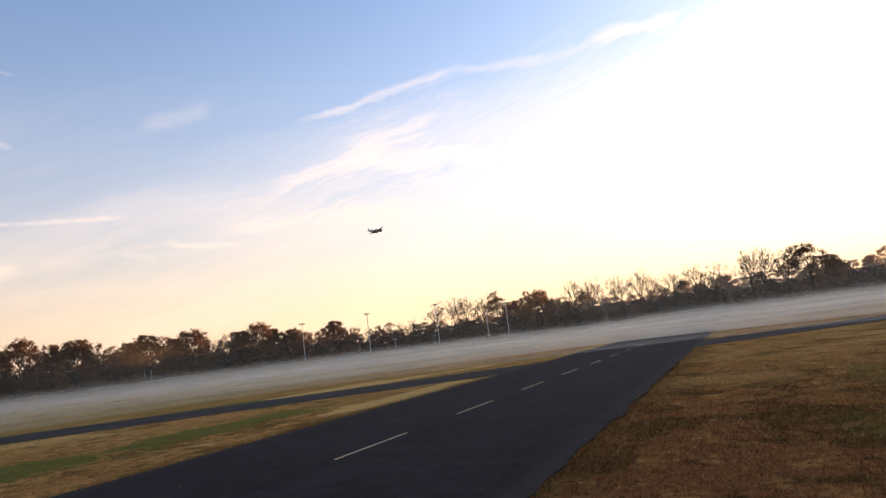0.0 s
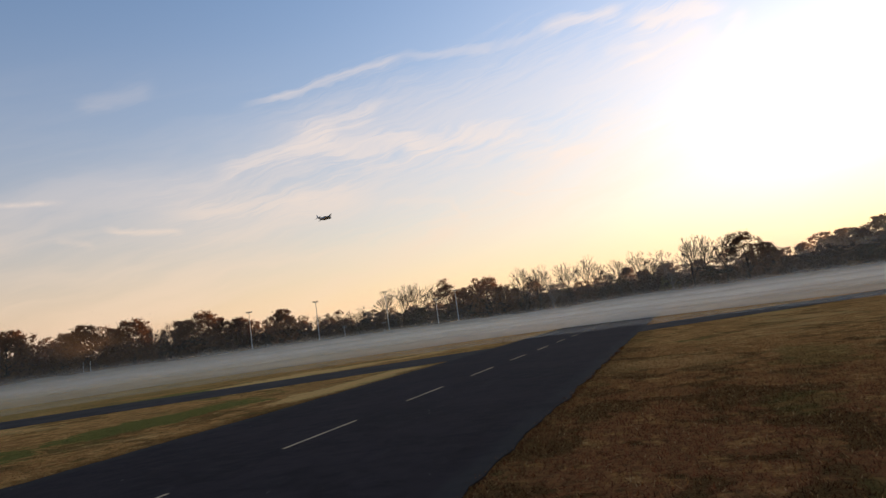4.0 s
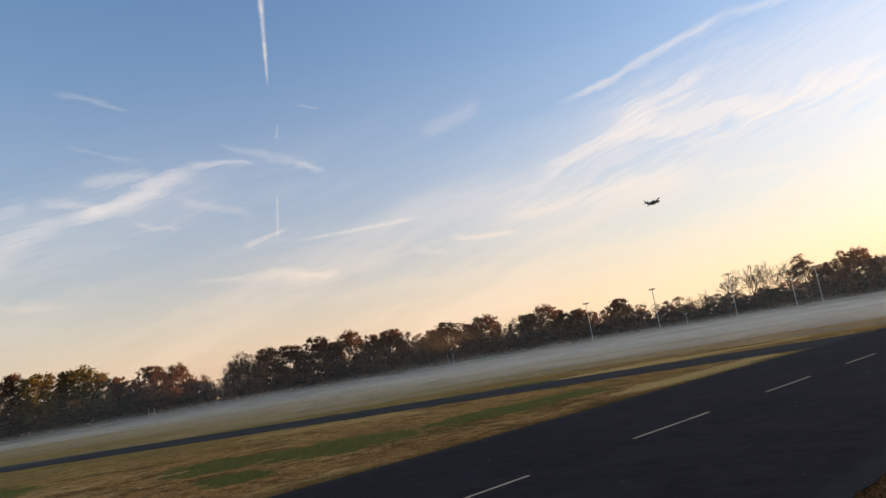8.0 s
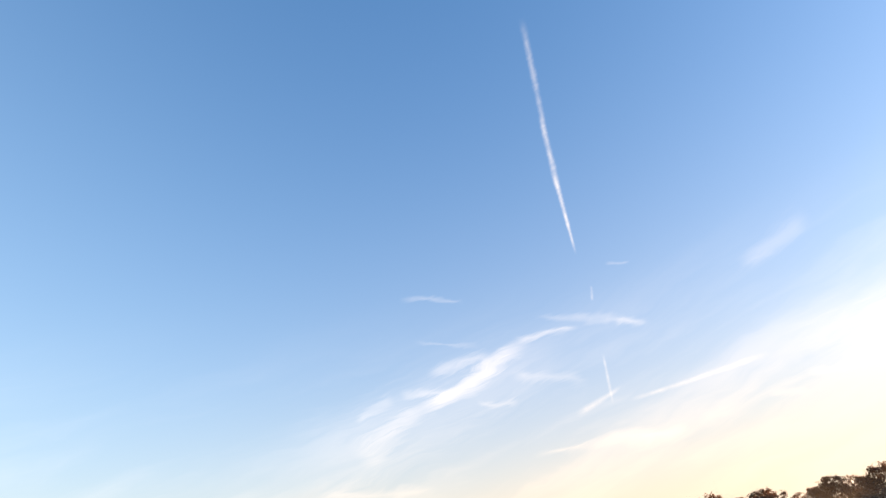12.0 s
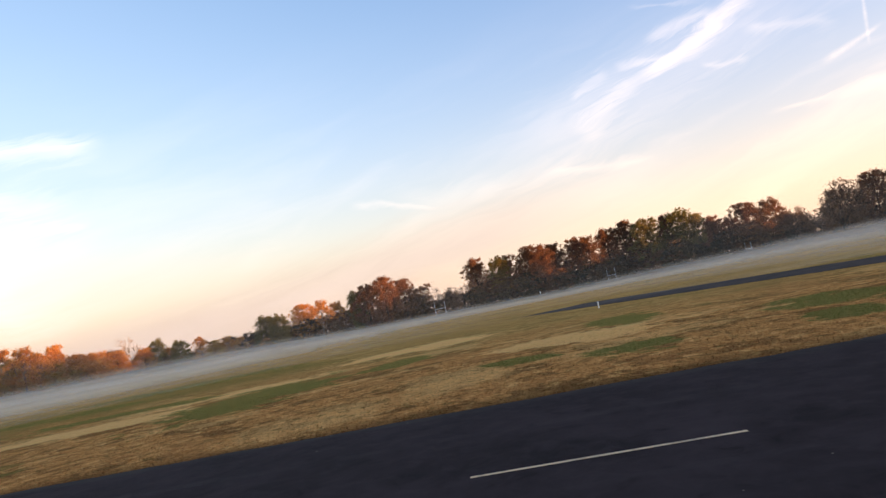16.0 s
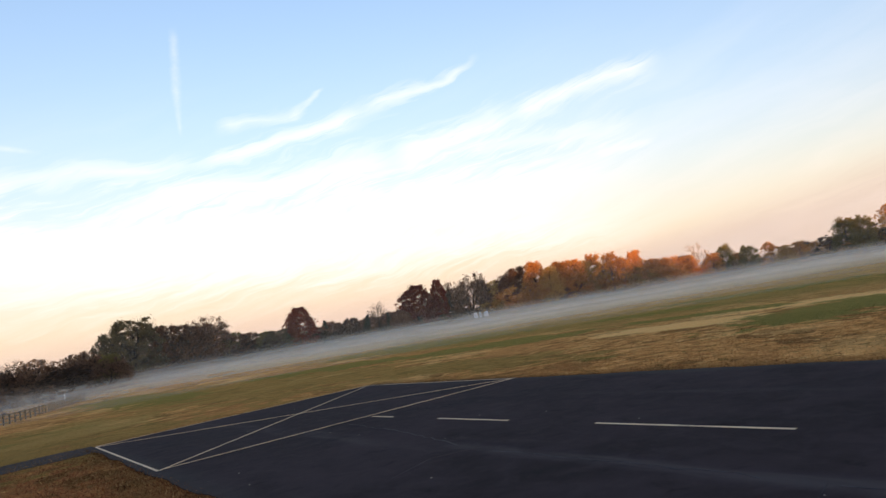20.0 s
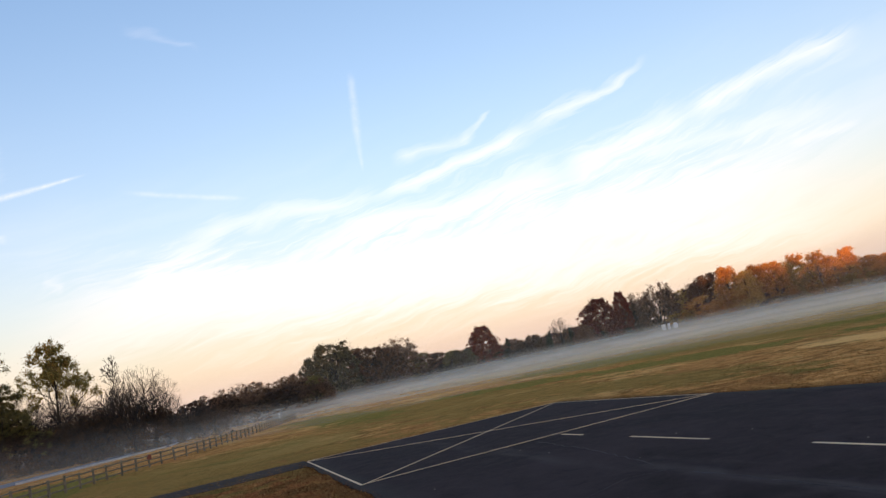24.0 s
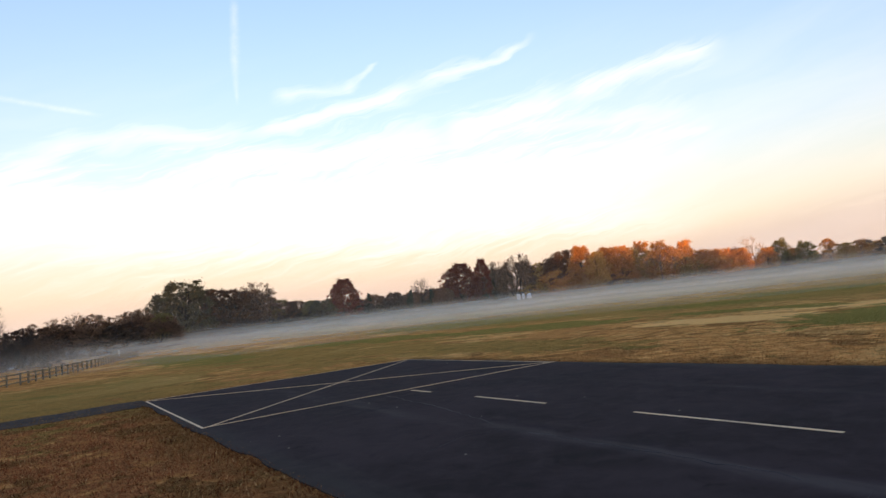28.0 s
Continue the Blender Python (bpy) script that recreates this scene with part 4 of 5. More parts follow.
row([(-8.6, 3.75, "d2", 0.9), (-7.5, 3.85, "s1", 0.8), (-6.4, 3.2, "d1", 0.9), (-4.9, 4.15, "s1", 0.9), (-3.7, 3.7, "b2", 0.8), (-2.3, 4.1, "b5", 0.75), (-1.0, 4.1, "b1", 0.7), (0.3, 3.9, "b5", 0.7), (1.0, 2.1, "s3", 1.0), (2.5, 2.7, "b5", 0.7),
     (3.4, 2.4, "b2", 0.9), (4.4, 2.7, "s3", 0.9), (5.4, 2.5, "s1", 0.9), (6.3, 2.4, "b2", 0.9), (7.5, 2.65, "s3", 0.9), (9.1, 3.4, "d1", 0.9), (10.4, 2.7, "s3", 1.0), (11.4, 2.9, "s2", 0.9), (12.6, 3.1, "d3", 1.0)],
    262, "trees beyond the flood-lit pitch")
row([(14.2, 3.3, "d5", 0.9), (15.3, 3.85, "d2", 1.0), (16.6, 3.4, "d5", 1.0), (18.0, 3.2, "b4", 0.9), (19.2, 2.9, "b2", 1.0), (20.5, 3.85, "d2", 1.1), (21.6, 3.4, "d5", 0.9), (22.7, 3.7, "s3", 1.0), (23.9, 3.9, "d1", 0.95),
     (25.2, 3.4, "d5", 1.0), (26.3, 3.25, "s1", 1.0), (27.5, 3.6, "d6", 1.0), (28.8, 4.05, "d1", 0.9), (30.4, 3.8, "d5", 1.0), (32.2, 4.35, "d2", 0.9), (33.6, 3.7, "d5", 1.0), (35.3, 4.3, "d6", 1.0), (37.1, 4.0, "d1", 1.0),
     (39.0, 4.0, "d3", 1.0), (41.4, 3.75, "b4", 1.0)], 255, "dark trees along the field")
row([(43.2, 1.7, "b4", 1.5), (44.6, 2.5, "b4", 1.1), (46.0, 3.7, "d2", 0.8), (47.8, 3.9, "d1", 0.9), (49.0, 3.0, "s2", 1.0), (50.2, 3.3, "d6", 0.8), (51.4, 3.8, "d4", 0.8), (53.0, 4.45, "y1", 0.9), (54.4, 4.2, "d6", 0.8),
     (55.7, 4.3, "d4", 0.9), (57.0, 4.5, "d5", 0.9), (58.6, 4.15, "d6", 0.9), (60.1, 3.9, "d5", 0.9), (61.5, 4.0, "d6", 0.9), (63.0, 3.9, "d5", 0.9), (64.4, 4.0, "d6", 0.9), (65.6, 4.15, "d5", 0.8), (66.9, 3.7, "d6", 0.9), (68.2, 3.75, "y1", 0.7),
     (70.1, 3.95, "d6", 0.95)], 300, "russet trees along the field")
row([(71.6, 1.9, "b1", 1.0), (72.6, 1.9, "b4", 1.0), (73.6, 2.2, "b3", 0.8), (75.2, 2.7, "s2", 1.0), (76.6, 3.5, "d3", 0.9), (78.2, 4.0, "d3", 0.95), (79.7, 3.6, "d3", 0.9), (80.6, 3.2, "y1", 0.8), (82.4, 2.7, "o3", 1.0),
     (83.8, 3.1, "o3", 0.9), (85.2, 3.0, "o2", 0.9), (87.3, 2.5, "y1", 0.9), (88.4, 2.6, "y1", 1.0), (89.8, 1.5, "k2", 1.2), (90.6, 1.3, "o3", 1.3), (91.6, 1.55, "o3", 1.2), (92.6, 1.4, "g1", 1.2), (93.6, 1.9, "o3", 1.1), (95.2, 1.9, "y1", 1.0),
     (96.0, 1.5, "o1", 1.1), (96.9, 2.3, "y1", 0.8), (97.9, 1.8, "o1", 1.1), (98.8, 2.9, "b3", 0.8), (99.8, 2.0, "o2", 1.1), (100.8, 2.2, "o3", 1.1)], 285, "autumn trees along the field")
row([(101.6, 2.2, "o1", 1.0), (102.6, 2.3, "o2", 1.0), (103.9, 3.25, "o1", 0.65), (104.9, 3.0, "o3", 0.9), (105.8, 3.5, "o3", 0.9), (106.5, 2.6, "g1", 1.0), (107.3, 3.7, "o3", 0.9), (108.2, 3.2, "g1", 0.9), (108.9, 3.45, "o2", 0.9), (110.0, 3.5, "o1", 0.9),
     (110.9, 3.2, "g1", 0.9), (112.1, 3.9, "o1", 0.8), (113.6, 3.7, "d1", 1.05), (114.6, 3.2, "d3", 1.0), (115.8, 2.9, "g1", 0.7), (116.8, 2.9, "s3", 1.0), (118.0, 3.7, "b4", 1.1), (119.2, 3.3, "b4", 0.9), (120.7, 3.85, "m1", 0.55), (121.0, 2.6, "b4", 1.0),
     (122.6, 3.67, "m1", 1.15)], 245, "sunlit orange trees")
row([(124.2, 1.7, "d3", 1.2), (125.0, 1.75, "c1", 1.2), (126.1, 2.7, "b1", 0.9), (127.3, 1.8, "c1", 1.3), (128.6, 1.75, "k1", 1.2), (130.6, 1.95, "c1", 1.1), (131.4, 1.4, "k3", 1.4), (132.7, 3.45, "m1", 0.95), (134.6, 1.8, "v1", 1.2),
     (135.6, 1.85, "d4", 1.2), (137.0, 2.0, "s3", 1.3), (138.4, 2.2, "d4", 1.2), (139.7, 3.65, "b4", 1.2), (140.6, 3.3, "n7", 1.1), (141.6, 3.5, "n7", 1.1), (143.0, 3.6, "n7", 1.0), (144.4, 3.7, "v1", 0.9), (145.6, 4.5, "v1", 1.0), (147.0, 3.6, "v1", 0.9)], 195, "dark trees beyond the runway's end")
row([(147.3, 2.1, "d4", 1.2), (148.4, 2.4, "b4", 1.1), (149.6, 2.3, "b4", 1.2), (150.9, 2.2, "s1", 1.2), (152.2, 2.2, "b4", 1.2), (153.4, 2.6, "b2", 1.1), (154.6, 2.3, "b4", 1.1), (156.0, 2.2, "s1", 1.1), (157.1, 1.9, "k2", 1.2)],
    150, "leafless thicket beyond the fence")

row([(124.4, 1.7, "n7", 1.3), (125.6, 1.5, "n7", 1.4), (127.0, 1.6, "n7", 1.4), (128.4, 1.75, "n7", 1.3), (129.8, 1.6, "n7", 1.3), (131.2, 1.5, "n7", 1.4), (135.4, 1.8, "n7", 1.3), (136.6, 2.0, "n7", 1.2), (137.8, 2.0, "n7", 1.2)],
    203, "dark trees beyond the runway's end", 3.0)

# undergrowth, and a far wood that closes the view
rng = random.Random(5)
# shrubs past bearing -47 are unseen, added to stop low sun leaking through
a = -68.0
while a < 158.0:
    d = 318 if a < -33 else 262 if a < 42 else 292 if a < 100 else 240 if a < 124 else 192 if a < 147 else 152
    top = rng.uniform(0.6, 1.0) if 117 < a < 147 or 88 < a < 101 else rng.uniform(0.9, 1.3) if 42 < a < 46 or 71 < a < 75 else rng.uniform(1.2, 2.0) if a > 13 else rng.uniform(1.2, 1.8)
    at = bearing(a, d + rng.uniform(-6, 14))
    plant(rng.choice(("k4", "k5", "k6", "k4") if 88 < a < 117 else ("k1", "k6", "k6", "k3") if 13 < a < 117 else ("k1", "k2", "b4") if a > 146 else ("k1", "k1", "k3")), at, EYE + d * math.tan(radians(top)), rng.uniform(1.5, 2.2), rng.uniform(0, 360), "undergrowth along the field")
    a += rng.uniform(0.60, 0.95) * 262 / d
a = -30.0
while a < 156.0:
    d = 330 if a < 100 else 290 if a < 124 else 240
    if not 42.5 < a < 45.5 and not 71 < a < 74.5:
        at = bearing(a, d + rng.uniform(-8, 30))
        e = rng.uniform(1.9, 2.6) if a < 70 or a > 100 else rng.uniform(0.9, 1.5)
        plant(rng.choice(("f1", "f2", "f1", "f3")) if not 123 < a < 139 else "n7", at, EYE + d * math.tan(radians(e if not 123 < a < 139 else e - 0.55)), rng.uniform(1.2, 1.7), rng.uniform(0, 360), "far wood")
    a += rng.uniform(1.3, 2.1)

# a deeper wood behind the bare trees, added to shut out the low sun
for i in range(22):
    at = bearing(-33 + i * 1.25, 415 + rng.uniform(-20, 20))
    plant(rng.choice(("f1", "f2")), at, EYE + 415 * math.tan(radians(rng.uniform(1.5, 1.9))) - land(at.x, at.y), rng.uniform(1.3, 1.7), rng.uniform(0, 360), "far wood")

# the wooded hill; trees past bearing -47 are unseen, added to block the sun
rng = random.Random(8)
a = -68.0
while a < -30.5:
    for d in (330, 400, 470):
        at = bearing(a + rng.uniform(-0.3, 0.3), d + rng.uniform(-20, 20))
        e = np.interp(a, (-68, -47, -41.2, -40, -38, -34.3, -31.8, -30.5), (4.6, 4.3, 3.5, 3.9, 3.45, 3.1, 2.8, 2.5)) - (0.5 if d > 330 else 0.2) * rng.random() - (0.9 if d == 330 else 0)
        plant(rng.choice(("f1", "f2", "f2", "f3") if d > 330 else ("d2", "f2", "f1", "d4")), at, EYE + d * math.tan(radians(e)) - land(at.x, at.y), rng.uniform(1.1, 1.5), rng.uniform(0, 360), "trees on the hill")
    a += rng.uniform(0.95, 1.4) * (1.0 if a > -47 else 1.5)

# the nearer trees beyond the fence and the road
tree_kind("n1", "thinning_tree", "tall tree with clumps of yellow-green leaves on upright limbs", dict(LOOSE, first=0.42, limbs=9, low=62, high=22, leafy=1, reach=0.15), 91, 15, "yellow olive leaves", 15000, 0.16, 0.9, upper=7.5, fold=True)
tree_kind("n2", "bare_tree", "bare low tree with a wide haze of branching twigs", dict(SPREAD, depth=7, three=0.18, fine=0.026), 92, 20.0)
tree_kind("n3", "leafy_tree", "ragged tree with olive leaves in the hedge", dict(LOOSE, first=0.2), 93, 18, "olive leaves", 15000, 0.17, 1.0, fold=True)
tree_kind("n8", "bare_tree", "tall crooked tree with few last leaves on bare limbs", dict(LOOSE, limbs=7, first=0.4, kink=0.16), 97, 14, "olive leaves", 2600, 0.13, 0.9, upper=12.0, fold=True)
tree_kind("n4", "bare_tree", "slender bare sapling with upright twigs", POLE, 94, 8)
tree_kind("n5", "shrub", "dense brown hedge shrub, inner shade put into its leaf colour", SPREAD, 95, 19.0, "shade-darkened hedge leaves", 11000, 0.24, 1.7, body=BANK, body_count=120, twigs=3)
tree_kind("n6", "shrub", "hedge shrub with tangled bare stems", dict(SPREAD, trunk=0.12, r=0.2, depth=7, three=0.15, fine=0.022), 96, 19.0, "shade-darkened hedge leaves", 3000, 0.18, 1.2, bark="twig bark")
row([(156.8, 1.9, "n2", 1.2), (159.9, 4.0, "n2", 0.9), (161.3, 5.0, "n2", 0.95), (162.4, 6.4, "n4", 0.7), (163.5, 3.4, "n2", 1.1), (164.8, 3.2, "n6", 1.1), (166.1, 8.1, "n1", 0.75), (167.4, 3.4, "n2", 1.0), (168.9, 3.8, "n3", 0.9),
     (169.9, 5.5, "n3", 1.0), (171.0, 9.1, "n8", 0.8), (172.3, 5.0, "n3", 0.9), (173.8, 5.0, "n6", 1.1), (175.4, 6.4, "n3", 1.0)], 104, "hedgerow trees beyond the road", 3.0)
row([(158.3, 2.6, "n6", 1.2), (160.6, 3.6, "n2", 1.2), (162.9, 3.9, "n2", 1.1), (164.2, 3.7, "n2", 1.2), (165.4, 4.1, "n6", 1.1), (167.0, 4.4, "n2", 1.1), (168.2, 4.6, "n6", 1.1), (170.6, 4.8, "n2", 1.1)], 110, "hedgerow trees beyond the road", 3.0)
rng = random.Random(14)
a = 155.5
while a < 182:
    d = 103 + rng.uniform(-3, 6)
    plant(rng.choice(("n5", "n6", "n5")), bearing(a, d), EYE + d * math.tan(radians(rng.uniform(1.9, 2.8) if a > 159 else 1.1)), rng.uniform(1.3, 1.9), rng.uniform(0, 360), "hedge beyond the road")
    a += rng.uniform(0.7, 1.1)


# ---- things on the field ----
def flood_mast(at, height, turn, group="flood-light masts"):
    th = empty("floodlight_mast", at, "tall grey steel floodlight mast rising from the mist", "light mast", group, turn)
    part("pole", rod((0, 0, 0), (0, 0, height), 0.19, 0.11, 10), "galvanised", th)
    part("base_plate", boxed((-0.45, -0.45, 0), (0.45, 0.45, 0.08), 0.02), "galvanised", th)
    arm = part("crossarm", boxed((-0.95, -0.05, height - 0.3), (0.95, 0.05, height - 0.14), 0.02), "galvanised", th)
    for x in (-0.8, -0.27, 0.27, 0.8):
        bm = boxed((x - 0.18, -0.26, height - 0.14), (x + 0.18, 0.08, height + 0.2), 0.05)
        lamp = part("lamp", bm, "galvanised", th, "box-shaped floodlight lamp")
        part("lens", boxed((x - 0.14, -0.285, height - 0.09), (x + 0.14, -0.262, height + 0.15)), "dark glass", lamp)
    return th


for a, e, d in ((11.72, 3.4, 236), (8.72, 2.85, 262), (6.22, 3.6, 236), (4.06, 1.2, 256), (0.28, 3.7, 240), (0.72, 1.1, 254), (-4.0, 2.5, 240), (-5.75, 3.05, 240)):
    flood_mast(bearing(a, d), EYE + d * math.tan(radians(e)), a)


def goal_post(at, wide, height, bar, turn):
    th = empty("goal_posts", at, "white H-shaped field goal posts at the edge of the pitch", "goal posts", "goal posts", turn)
    for x in (-wide / 2, wide / 2):
        part("upright", rod((x, 0, 0), (x, 0, height), 0.06, 0.05), "white paint", th)
    part("crossbar", rod((-wide / 2, 0, bar), (wide / 2, 0, bar), 0.06), "white paint", th)
    for x in (-wide / 2, wide / 2):
        part("brace", rod((x, 0, bar), (x, -1.2, 0.0), 0.05), "white paint", th)
    return th


goal_post(bearing(73.7, 218), 3.4, 5.2, 3.0, 73.7)
goal_post(bearing(58.85, 270), 3.1, 5.7, 3.0, 58.85)
goal_post(bearing(48.1, 262), 2.0, 4.9, 2.6, 48.1)
goal_post(bearing(23.85, 240), 2.0, 6.4, 3.0, 23.85)


def marker_post(at, height, r, turn):
    th = empty("marker_post", at, "short white marker post in the grass", "post", "marker posts", turn)
    part("post", boxed((-r, -r, 0), (r, r, height), r * 0.3), "white paint", th)
    part("cap", boxed((-r * 1.2, -r * 1.2, height), (r * 1.2, r * 1.2, height + 0.04), 0.01), "white paint", th)


marker_post(bearing(60.45, 48), 0.42, 0.036, 30)
marker_post(bearing(64.99, 210), 2.2, 0.10, 10)
marker_post(bearing(49.4, 200), 2.0, 0.14, 10)
marker_post(bearing(126.6, 150), 2.0, 0.16, 10)
marker_post(bearing(150.5, 120), 1.0, 0.05, 10)


def toilet(at, turn, wide, high, domed):
    th = empty("portable_toilet", at, "white portable toilet cabin standing in the mist", "portable toilet", "portable toilets", turn)
    w = wide / 2
    part("cabin", boxed((-w, -w, 0.1), (w, w, high), 0.05), "white plastic", th)
    part("base", boxed((-w - 0.04, -w - 0.04, 0), (w + 0.04, w + 0.04, 0.1), 0.02), "weathered wood", th)
    bm = bmesh.new()
    if domed:
        bmesh.ops.create_uvsphere(bm, u_segments=14, v_segments=8, radius=w, matrix=Matrix.Translation((0, 0, high - 0.02)) @ Matrix.Diagonal((1.02, 1.02, 0.55, 1)))
    else:
        add_box(bm, (-w - 0.03, -w - 0.03, high), (w + 0.03, w + 0.03, high + 0.08), 0.03)
    part("roof", bm, "white plastic", th)
    door = part("door", boxed((-w * 0.72, -w - 0.03, 0.15), (w * 0.72, -w - 0.002, high - 0.15), 0.01), "white plastic", th)
    part("handle", boxed((w * 0.45, -w - 0.06, 1.0), (w * 0.58, -w - 0.03, 1.2)), "galvanised", door)


D = 138
toilet(bearing(117.78, D), 117, 0.74, 2.7, False)
toilet(bearing(117.36, D + 1), 112, 0.44, 2.7, False)
toilet(bearing(116.86, D), 117, 0.88, 2.5, True)

# ---- rail fence and road beyond the runway's end ----
FENCE = [(3.0, -23.5), (-4.1, -29.5), (-6.4, -34.2), (-9.2, -37.2), (-12.0, -40.3), (-16.4, -44.2), (-20.2, -47.6), (-25.0, -53.0), (-33.0, -62.5), (-40.0, -71.5), (-50.0, -84.0)]
fence = empty("rail_fence", (0, 0, 0), "low weathered three-rail wooden fence along the field", "fence")
run = [Vector((x, y, 0)) for x, y in FENCE]
posts = []
for p, q in zip(run, run[1:]):
    n = max(1, round((q - p).length / 1.52))
    posts += [p.lerp(q, i / n) for i in range(n)]
posts.append(run[-1])
rng = random.Random(3)
for p in posts:
    lean = Matrix.Translation(p) @ pose(0, 0, 0, rng.uniform(-2, 2), rng.uniform(-2, 2), rng.uniform(0, 90))
    bm = boxed((-0.05, -0.05, -0.05), (0.05, 0.05, 0.80 + rng.uniform(-0.03, 0.04)), 0.012)
    bmesh.ops.transform(bm, matrix=lean, verts=bm.verts)
    part("post", bm, "weathered wood", fence)
for p, q in zip(posts, posts[1:]):
    for h in (0.17, 0.44, 0.71):
        d = (q - p).normalized()
        bm = boxed((-0.016, 0, -0.034), (0.016, (q - p).length + 0.05, 0.034), 0.008)
        m = Matrix.Translation(p + Vector((0, 0, h + rng.uniform(-0.02, 0.02)))) @ Matrix.Rotation(math.atan2(-d.x, d.y), 4, "Z") @ pose(0, 0, 0, rng.uniform(-0.5, 0.5), 0, 0)
        bmesh.ops.transform(bm, matrix=m, verts=bm.verts)
        part("rail", bm, "weathered wood", fence)
for i in (8, 18):
    th = empty("fence_sign", posts[i] + Vector((0.0, 0.08, 0.60)), "small faded red warning board on the fence", "sign", "fence signs", math.degrees(math.atan2(posts[i].x, -posts[i].y)) + 180)
    part("board", boxed((-0.13, -0.012, -0.15), (0.13, 0.012, 0.15), 0.006), "red sign", th)

ROAD = [Vector(p) for p in ((60, -64, 0), (-10.5, -72, 0), (-29.5, -88.5, 0), (-60, -146, 0), (-110, -270, 0))]
vs, fs = [], []
for i, p in enumerate(ROAD):
    d = ((ROAD[min(i + 1, 4)] - ROAD[max(i - 1, 0)])).normalized()
    side = Vector((d.y, -d.x, 0)) * 4.2
    vs += [(p + side).to_tuple()[:2] + (0.03,), (p - side).to_tuple()[:2] + (0.03,), (p + side).to_tuple()[:2] + (-0.1,), (p - side).to_tuple()[:2] + (-0.1,)]
for i in range(4):
    q = 4 * i
    fs += [(q, q + 4, q + 5, q + 1), (q, q + 2, q + 6, q + 4), (q + 1, q + 5, q + 7, q + 3)]
tagged(new("road", mesh_of("road", vs, fs, "road surface")), "grey paved road in the mist behind the fence", "road", kind="structure")
kerb_line = empty("kerb", (0, 0, 0), "pale concrete kerb along the road", "kerb", kind="structure")
for p, q in zip(ROAD, ROAD[1:]):
    d = (q - p).normalized()
    side = Vector((-d.y, d.x, 0))
    n = int((q - p).length / 6)
    for i in range(n):
        a0, a1 = p.lerp(q, i / n), p.lerp(q, (i + 0.985) / n)
        off = side * 4.35
        bm = boxed((-0.1, 0, 0), (0.1, (a1 - a0).length, 0.2), 0.02)
        bmesh.ops.transform(bm, matrix=Matrix.Translation(a0 - off) @ Matrix.Rotation(math.atan2(-d.x, d.y), 4, "Z"), verts=bm.verts)
        part("kerb_stone", bm, "kerb concrete", kerb_line)

# ---- the tall office building on the hill ----
spot = bearing(-44.85, 640)
gz = land(spot.x, spot.y)
tower = empty("office_building", (spot.x, spot.y, gz), "tall concrete office block with vertical window bands on a wooded hill", "building", turn=-44.85 + 15)
TOP = EYE + 640 * math.tan(radians(5.52)) - gz
WX, WY = 34.0, 13.0
part("wall", boxed((-WX, -WY, -3), (WX, WY, TOP), 0.2), "concrete", tower)
part("roof", boxed((-WX + 3, -WY + 2.5, TOP), (WX - 3, WY - 2.5, TOP + 4.6), 0.3), "roof tile", tower, "brown plant room on the roof")
part("parapet", boxed((-WX - 0.3, -WY - 0.3, TOP - 1.2), (WX + 0.3, WY + 0.3, TOP + 0.25), 0.1), "concrete", tower)
for i in range(22):
    x = -WX + 1.95 + i * (2 * WX - 3.9) / 21
    win = part("window", boxed((x - 0.95, -WY - 0.12, 1), (x + 0.95, -WY + 0.4, TOP - 1.6)), "dark glass", tower, "vertical band of dark windows")
    for j in range(1, 12):
        z = 1 + j * (TOP - 3) / 12
        part("spandrel", boxed((x - 0.95, -WY - 0.2, z), (x + 0.95, -WY - 0.1, z + 1.1)), "olive paint", win)
for i in range(23):
    x = -WX + 0.42 + i * (2 * WX - 0.84) / 22
    part("rib", boxed((x - 0.4, -WY - 0.75, 0), (x + 0.4, -WY + 0.1, TOP - 1.25), 0.05), "concrete", tower)


# ---- the model aeroplane in the air ----
def loft(sections, mat, parent, name, label="", sides=12):
    """A smooth body through ellipses (y, centre z, half width, half height)."""
    vs, fs = [], []
    for y, z, w, h in sections:
        for i in range(sides):
            t = 2 * math.pi * i / sides
            vs.append((w * math.cos(t), y, z + h * math.sin(t)))
    for j in range(len(sections) - 1):
        for i in range(sides):
            q = j * sides
            fs.append((q + i, q + (i + 1) % sides, q + sides + (i + 1) % sides, q + sides + i))
    fs.append(tuple(range(sides - 1, -1, -1)))
    fs.append(tuple((len(sections) - 1) * sides + i for i in range(sides)))
    return part(name, mesh_of(name, vs, fs, mat, True), mat, parent, label)


def blade(root, tip, chord0, chord1, thick, mat, parent, name, label=""):
    """A wing or fin: a thin section swept from root to tip; chords run along y."""
    vs, fs = [], []
    span = Vector(tip) - Vector(root)
    up = Vector((0, 0, 1)) if abs(span.x) > abs(span.z) else Vector((1, 0, 0))
    for p, c, t in ((Vector(root), chord0, thick), (Vector(tip), chord1, thick * 0.5)):
        for y, h in ((0.5, 0), (0.25, 0.5), (-0.1, 0.42), (-0.5, 0), (-0.1, -0.3), (0.25, -0.4)):
            vs.append(p + Vector((0, y * c, 0)) + up * h * t)
    fs = [(i, (i + 1) % 6, 6 + (i + 1) % 6, 6 + i) for i in range(6)] + [(5, 4, 3, 2, 1, 0), (6, 7, 8, 9, 10, 11)]
    return part(name, mesh_of(name, vs, fs, mat), mat, parent, label)


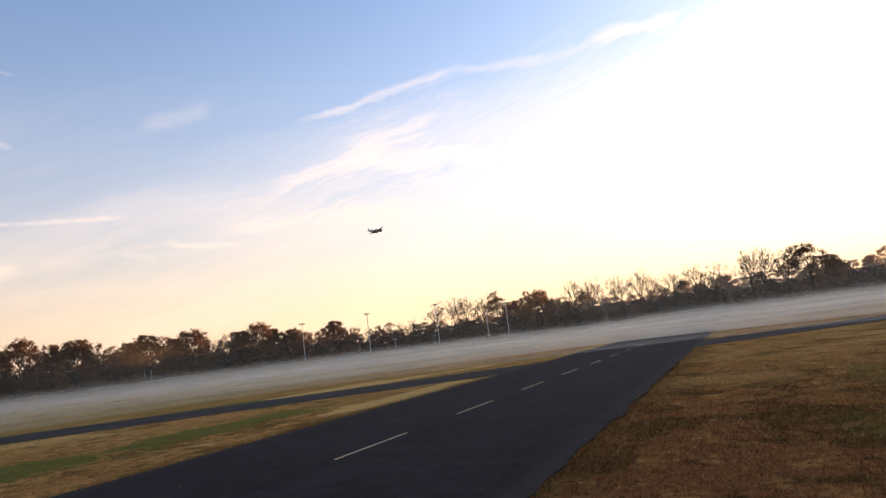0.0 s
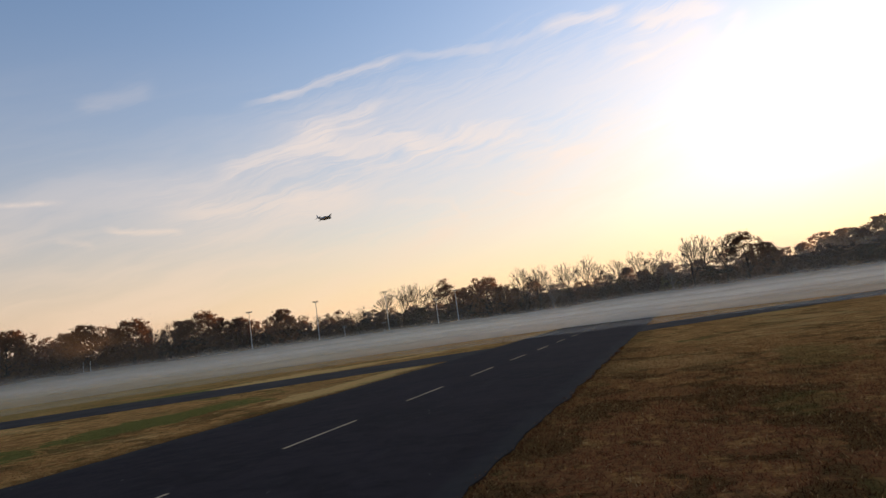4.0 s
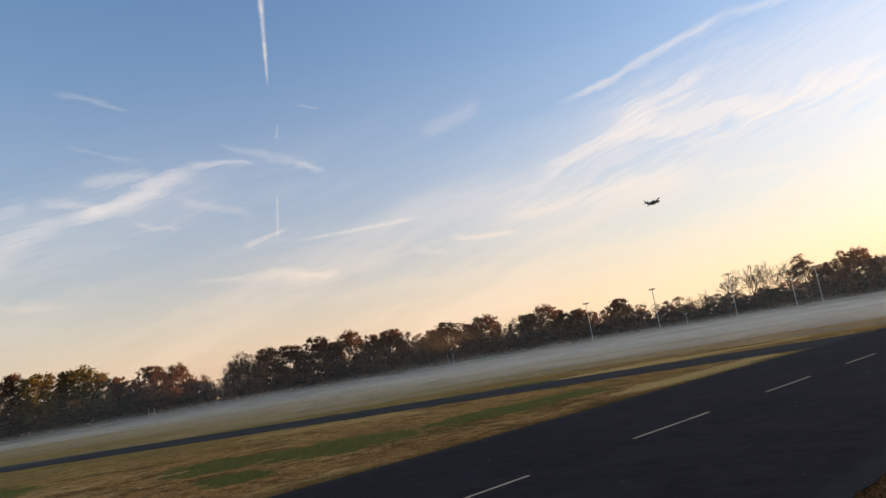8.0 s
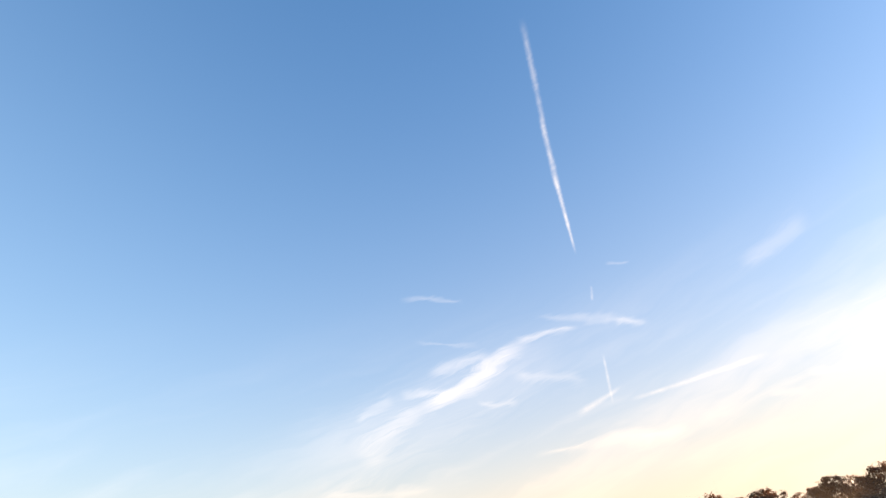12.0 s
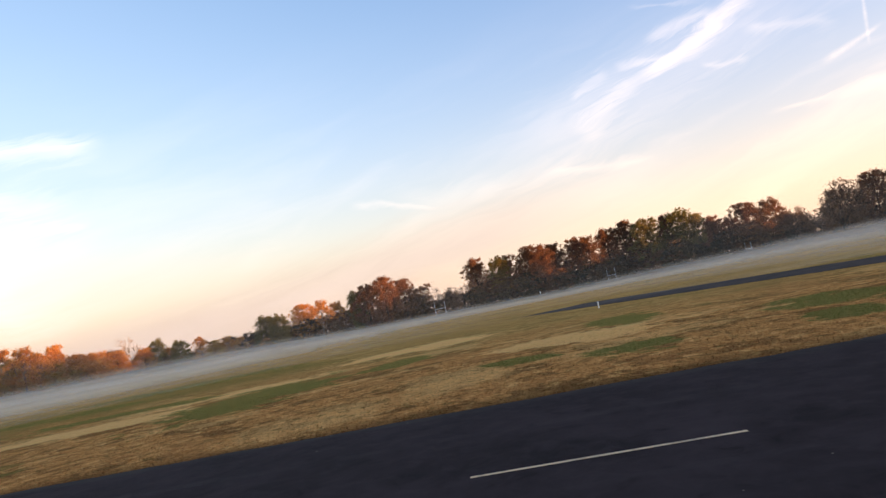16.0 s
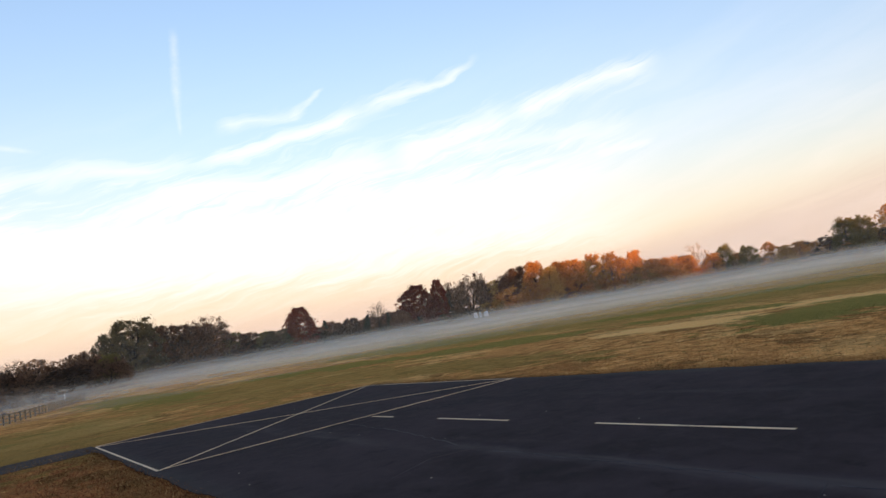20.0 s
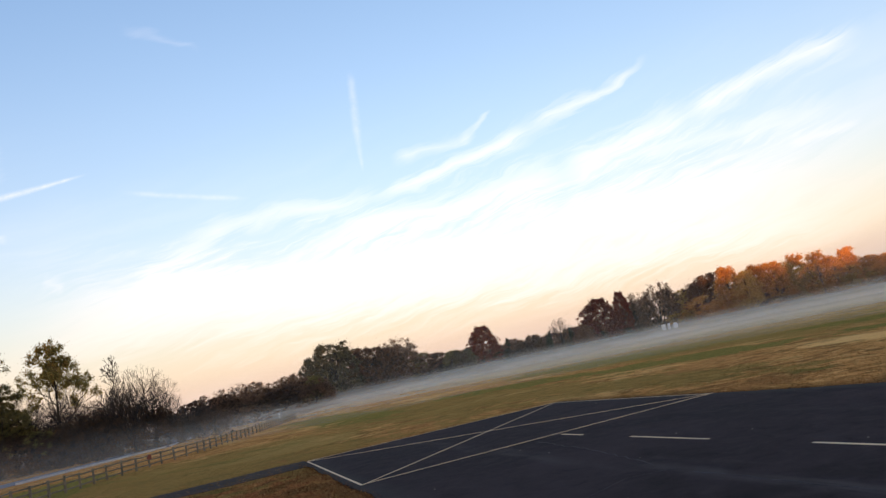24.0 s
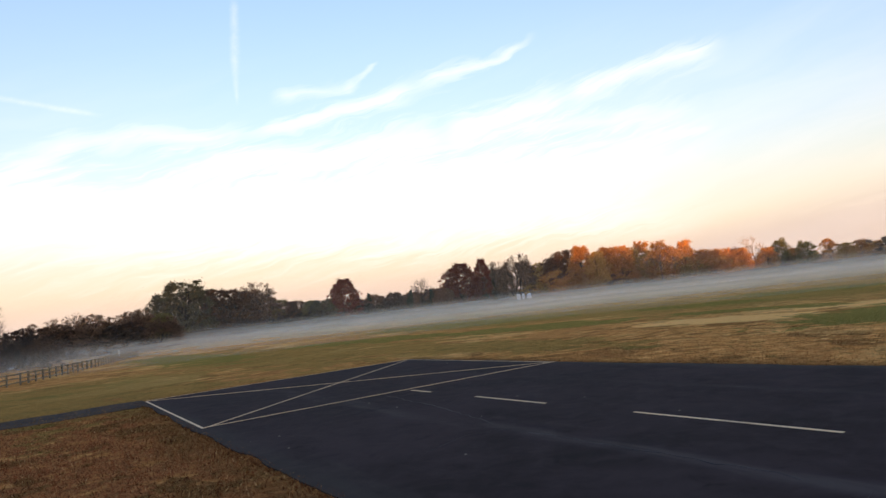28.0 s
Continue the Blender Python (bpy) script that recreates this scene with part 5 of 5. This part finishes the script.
PLANE_AT = bearing(4.66, 78, EYE + 78 * math.tan(radians(10.6)))
plane = empty("model_aeroplane", PLANE_AT, "grey twin-engined model warplane banking in the air", "model aeroplane")
plane.matrix_world = pose(*PLANE_AT, 0, 0, 0) @ pose(0, 0, 0, 5, -8, -46)
loft([(1.0, 0.0, 0.02, 0.02), (0.95, 0, 0.09, 0.09), (0.7, 0.01, 0.13, 0.14), (0.2, 0.02, 0.14, 0.17), (-0.4, 0.02, 0.11, 0.14), (-0.95, 0.05, 0.05, 0.07), (-1.05, 0.06, 0.02, 0.03)], "silver", plane, "fuselage")
loft([(0.45, 0.15, 0.03, 0.02), (0.3, 0.19, 0.08, 0.06), (0.05, 0.19, 0.08, 0.06), (-0.15, 0.15, 0.03, 0.03)], "dark glass", plane, "canopy", "dark glazed cockpit canopy")
for sx in (-1, 1):
    blade((sx * 0.1, 0.15, -0.02), (sx * 1.25, 0.10, 0.08), 0.44, 0.20, 0.07, "olive paint", plane, "wing")
    eng = loft([(0.62, 0, 0.05, 0.05), (0.58, 0, 0.1, 0.1), (0.3, 0, 0.11, 0.11), (-0.1, 0.0, 0.08, 0.08), (-0.42, 0.02, 0.02, 0.02)], "silver", plane, "engine_nacelle")
    eng.location = (sx * 0.42, 0, 0.0)
    spin = loft([(0.70, 0, 0.008, 0.008), (0.66, 0, 0.03, 0.03), (0.62, 0, 0.04, 0.04)], "olive paint", eng, "spinner")
    for a in range(3):
        bm = boxed((-0.018, 0.635, 0.0), (0.018, 0.645, 0.17))
        bmesh.ops.transform(bm, matrix=Matrix.Rotation(a * 2.094, 4, "Y"), verts=bm.verts)
        part("propeller_blade", bm, "rubber", eng)
    blade((sx * 0.03, -0.92, 0.08), (sx * 0.5, -0.95, 0.12), 0.24, 0.13, 0.03, "silver", plane, "tailplane")
blade((0, -0.93, 0.08), (0, -1.03, 0.42), 0.30, 0.15, 0.03, "silver", plane, "fin")

# ---- blades of grass on the nearest turf ----
g = np.random.default_rng(4)


def turf_patch(name, n, s0, s1, o0, o1, high, label, thin=0.0):
    """Blades of grass, thinning out away from the eye."""
    s, o = g.uniform(s0, s1, n), g.uniform(o0, o1, n)
    base = np.stack([AX.x * s + AN.x * (o + MID), AX.y * s + AN.y * (o + MID), np.zeros(n)], 1)
    far = np.hypot(base[:, 0], base[:, 1])
    base = base[(far > 3.0) & (g.uniform(0, 1, n) < np.clip((30.0 - far) / 18.0, 0.0, 1.0) + thin)]
    n = len(base)
    lean = g.normal(0, 0.6, (n, 2)) * high
    t = g.uniform(0, 2 * np.pi, n)
    w = np.stack([np.cos(t), np.sin(t), np.zeros(n)], 1) * g.uniform(0.003, 0.010, (n, 1))
    top = base + np.concatenate([lean, g.uniform(0.3, 1.1, (n, 1)) * high], 1)
    vs = np.stack([base - w, base + w, top], 1).reshape(-1, 3)
    fs = np.arange(n * 3).reshape(-1, 3)
    return tagged(new(name, array_mesh(name, vs, fs, "blade")), label, "grass", kind="stuff")


turf_patch("grass", 260000, -31, 24, -18, -HALF - 0.02, 0.06, "short dry grass with brown and green tufts beside the runway")
turf_patch("grass", 150000, -28, 28, HALF + 0.02, 18, 0.045, "short tan grass along the runway's far edge")
turf_patch("grass", 9000, -30, 23, -HALF - 0.12, -HALF + 0.10, 0.04, "ragged grass creeping over the runway's edge", 1.0)
turf_patch("grass", 9000, -30, 23, HALF - 0.10, HALF + 0.12, 0.04, "ragged grass creeping over the runway's edge", 1.0)

# ---- grit and leaf scraps on the asphalt ----
vs, fs = [], []
rng = random.Random(77)
for i in range(80):
    c = strip(rng.uniform(-30, 22), rng.choice((rng.uniform(-4.9, 4.9), rng.gauss(-4.6, 0.25), rng.gauss(4.6, 0.25), rng.gauss(-1.8, 0.2))), 0.021)
    r = rng.uniform(0.008, 0.022)
    q = len(vs)
    for a in range(5):
        t = a * 1.2566 + rng.uniform(-0.3, 0.3)
        vs.append(c + Vector((math.cos(t) * r * rng.uniform(0.6, 1.3), math.sin(t) * r, 0)))
    vs.append(c + Vector((rng.uniform(-0.3, 0.3) * r, 0, r * rng.uniform(0.5, 0.9))))
    fs += [(q + a, q + (a + 1) % 5, q + 5) for a in range(5)]
tagged(new("runway_grit", mesh_of("runway_grit", vs, fs, "grit")), "scattered pale grit and leaf scraps on the asphalt", "grit", kind="stuff")

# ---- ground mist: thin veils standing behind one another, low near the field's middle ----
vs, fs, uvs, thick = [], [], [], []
# the 15 m and 24 m sheets are added aerial haze, veiling the trees
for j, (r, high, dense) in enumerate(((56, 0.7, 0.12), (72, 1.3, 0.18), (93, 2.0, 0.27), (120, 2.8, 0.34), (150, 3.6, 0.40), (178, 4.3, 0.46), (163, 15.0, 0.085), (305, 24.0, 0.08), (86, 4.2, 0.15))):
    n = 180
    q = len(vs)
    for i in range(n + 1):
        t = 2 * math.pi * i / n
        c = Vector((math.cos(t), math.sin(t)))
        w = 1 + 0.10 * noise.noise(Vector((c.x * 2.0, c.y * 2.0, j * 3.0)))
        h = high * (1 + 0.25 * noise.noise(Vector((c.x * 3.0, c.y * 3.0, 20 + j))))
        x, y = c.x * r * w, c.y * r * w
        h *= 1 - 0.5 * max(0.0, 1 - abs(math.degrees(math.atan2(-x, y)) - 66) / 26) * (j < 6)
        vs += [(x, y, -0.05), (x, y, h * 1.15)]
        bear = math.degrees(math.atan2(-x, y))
        # last term thickens the sheets sunward, to brighten the mist there
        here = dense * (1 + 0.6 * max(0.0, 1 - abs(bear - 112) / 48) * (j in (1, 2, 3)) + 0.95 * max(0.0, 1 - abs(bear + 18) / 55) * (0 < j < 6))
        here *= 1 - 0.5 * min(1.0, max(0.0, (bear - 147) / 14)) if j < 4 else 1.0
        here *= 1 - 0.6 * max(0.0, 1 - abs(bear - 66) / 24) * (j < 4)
        # haze sheets thickened round the sunrise, as its glare over the trees
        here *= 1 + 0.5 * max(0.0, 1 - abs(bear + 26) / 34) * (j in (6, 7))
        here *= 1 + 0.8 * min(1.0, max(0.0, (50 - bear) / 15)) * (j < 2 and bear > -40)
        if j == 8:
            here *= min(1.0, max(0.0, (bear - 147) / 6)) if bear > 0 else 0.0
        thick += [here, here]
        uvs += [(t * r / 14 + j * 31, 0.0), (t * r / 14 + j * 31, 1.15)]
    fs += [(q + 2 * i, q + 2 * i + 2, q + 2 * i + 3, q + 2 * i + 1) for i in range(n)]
me = mesh_of("mist_and_haze_sheets", vs, fs, "mist")
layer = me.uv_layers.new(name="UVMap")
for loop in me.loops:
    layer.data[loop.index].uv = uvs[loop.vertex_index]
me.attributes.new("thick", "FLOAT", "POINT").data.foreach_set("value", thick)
tagged(new("mist_and_haze_sheets", me), "low white ground mist over the field, with two tall haze sheets added", "mist", kind="stuff")
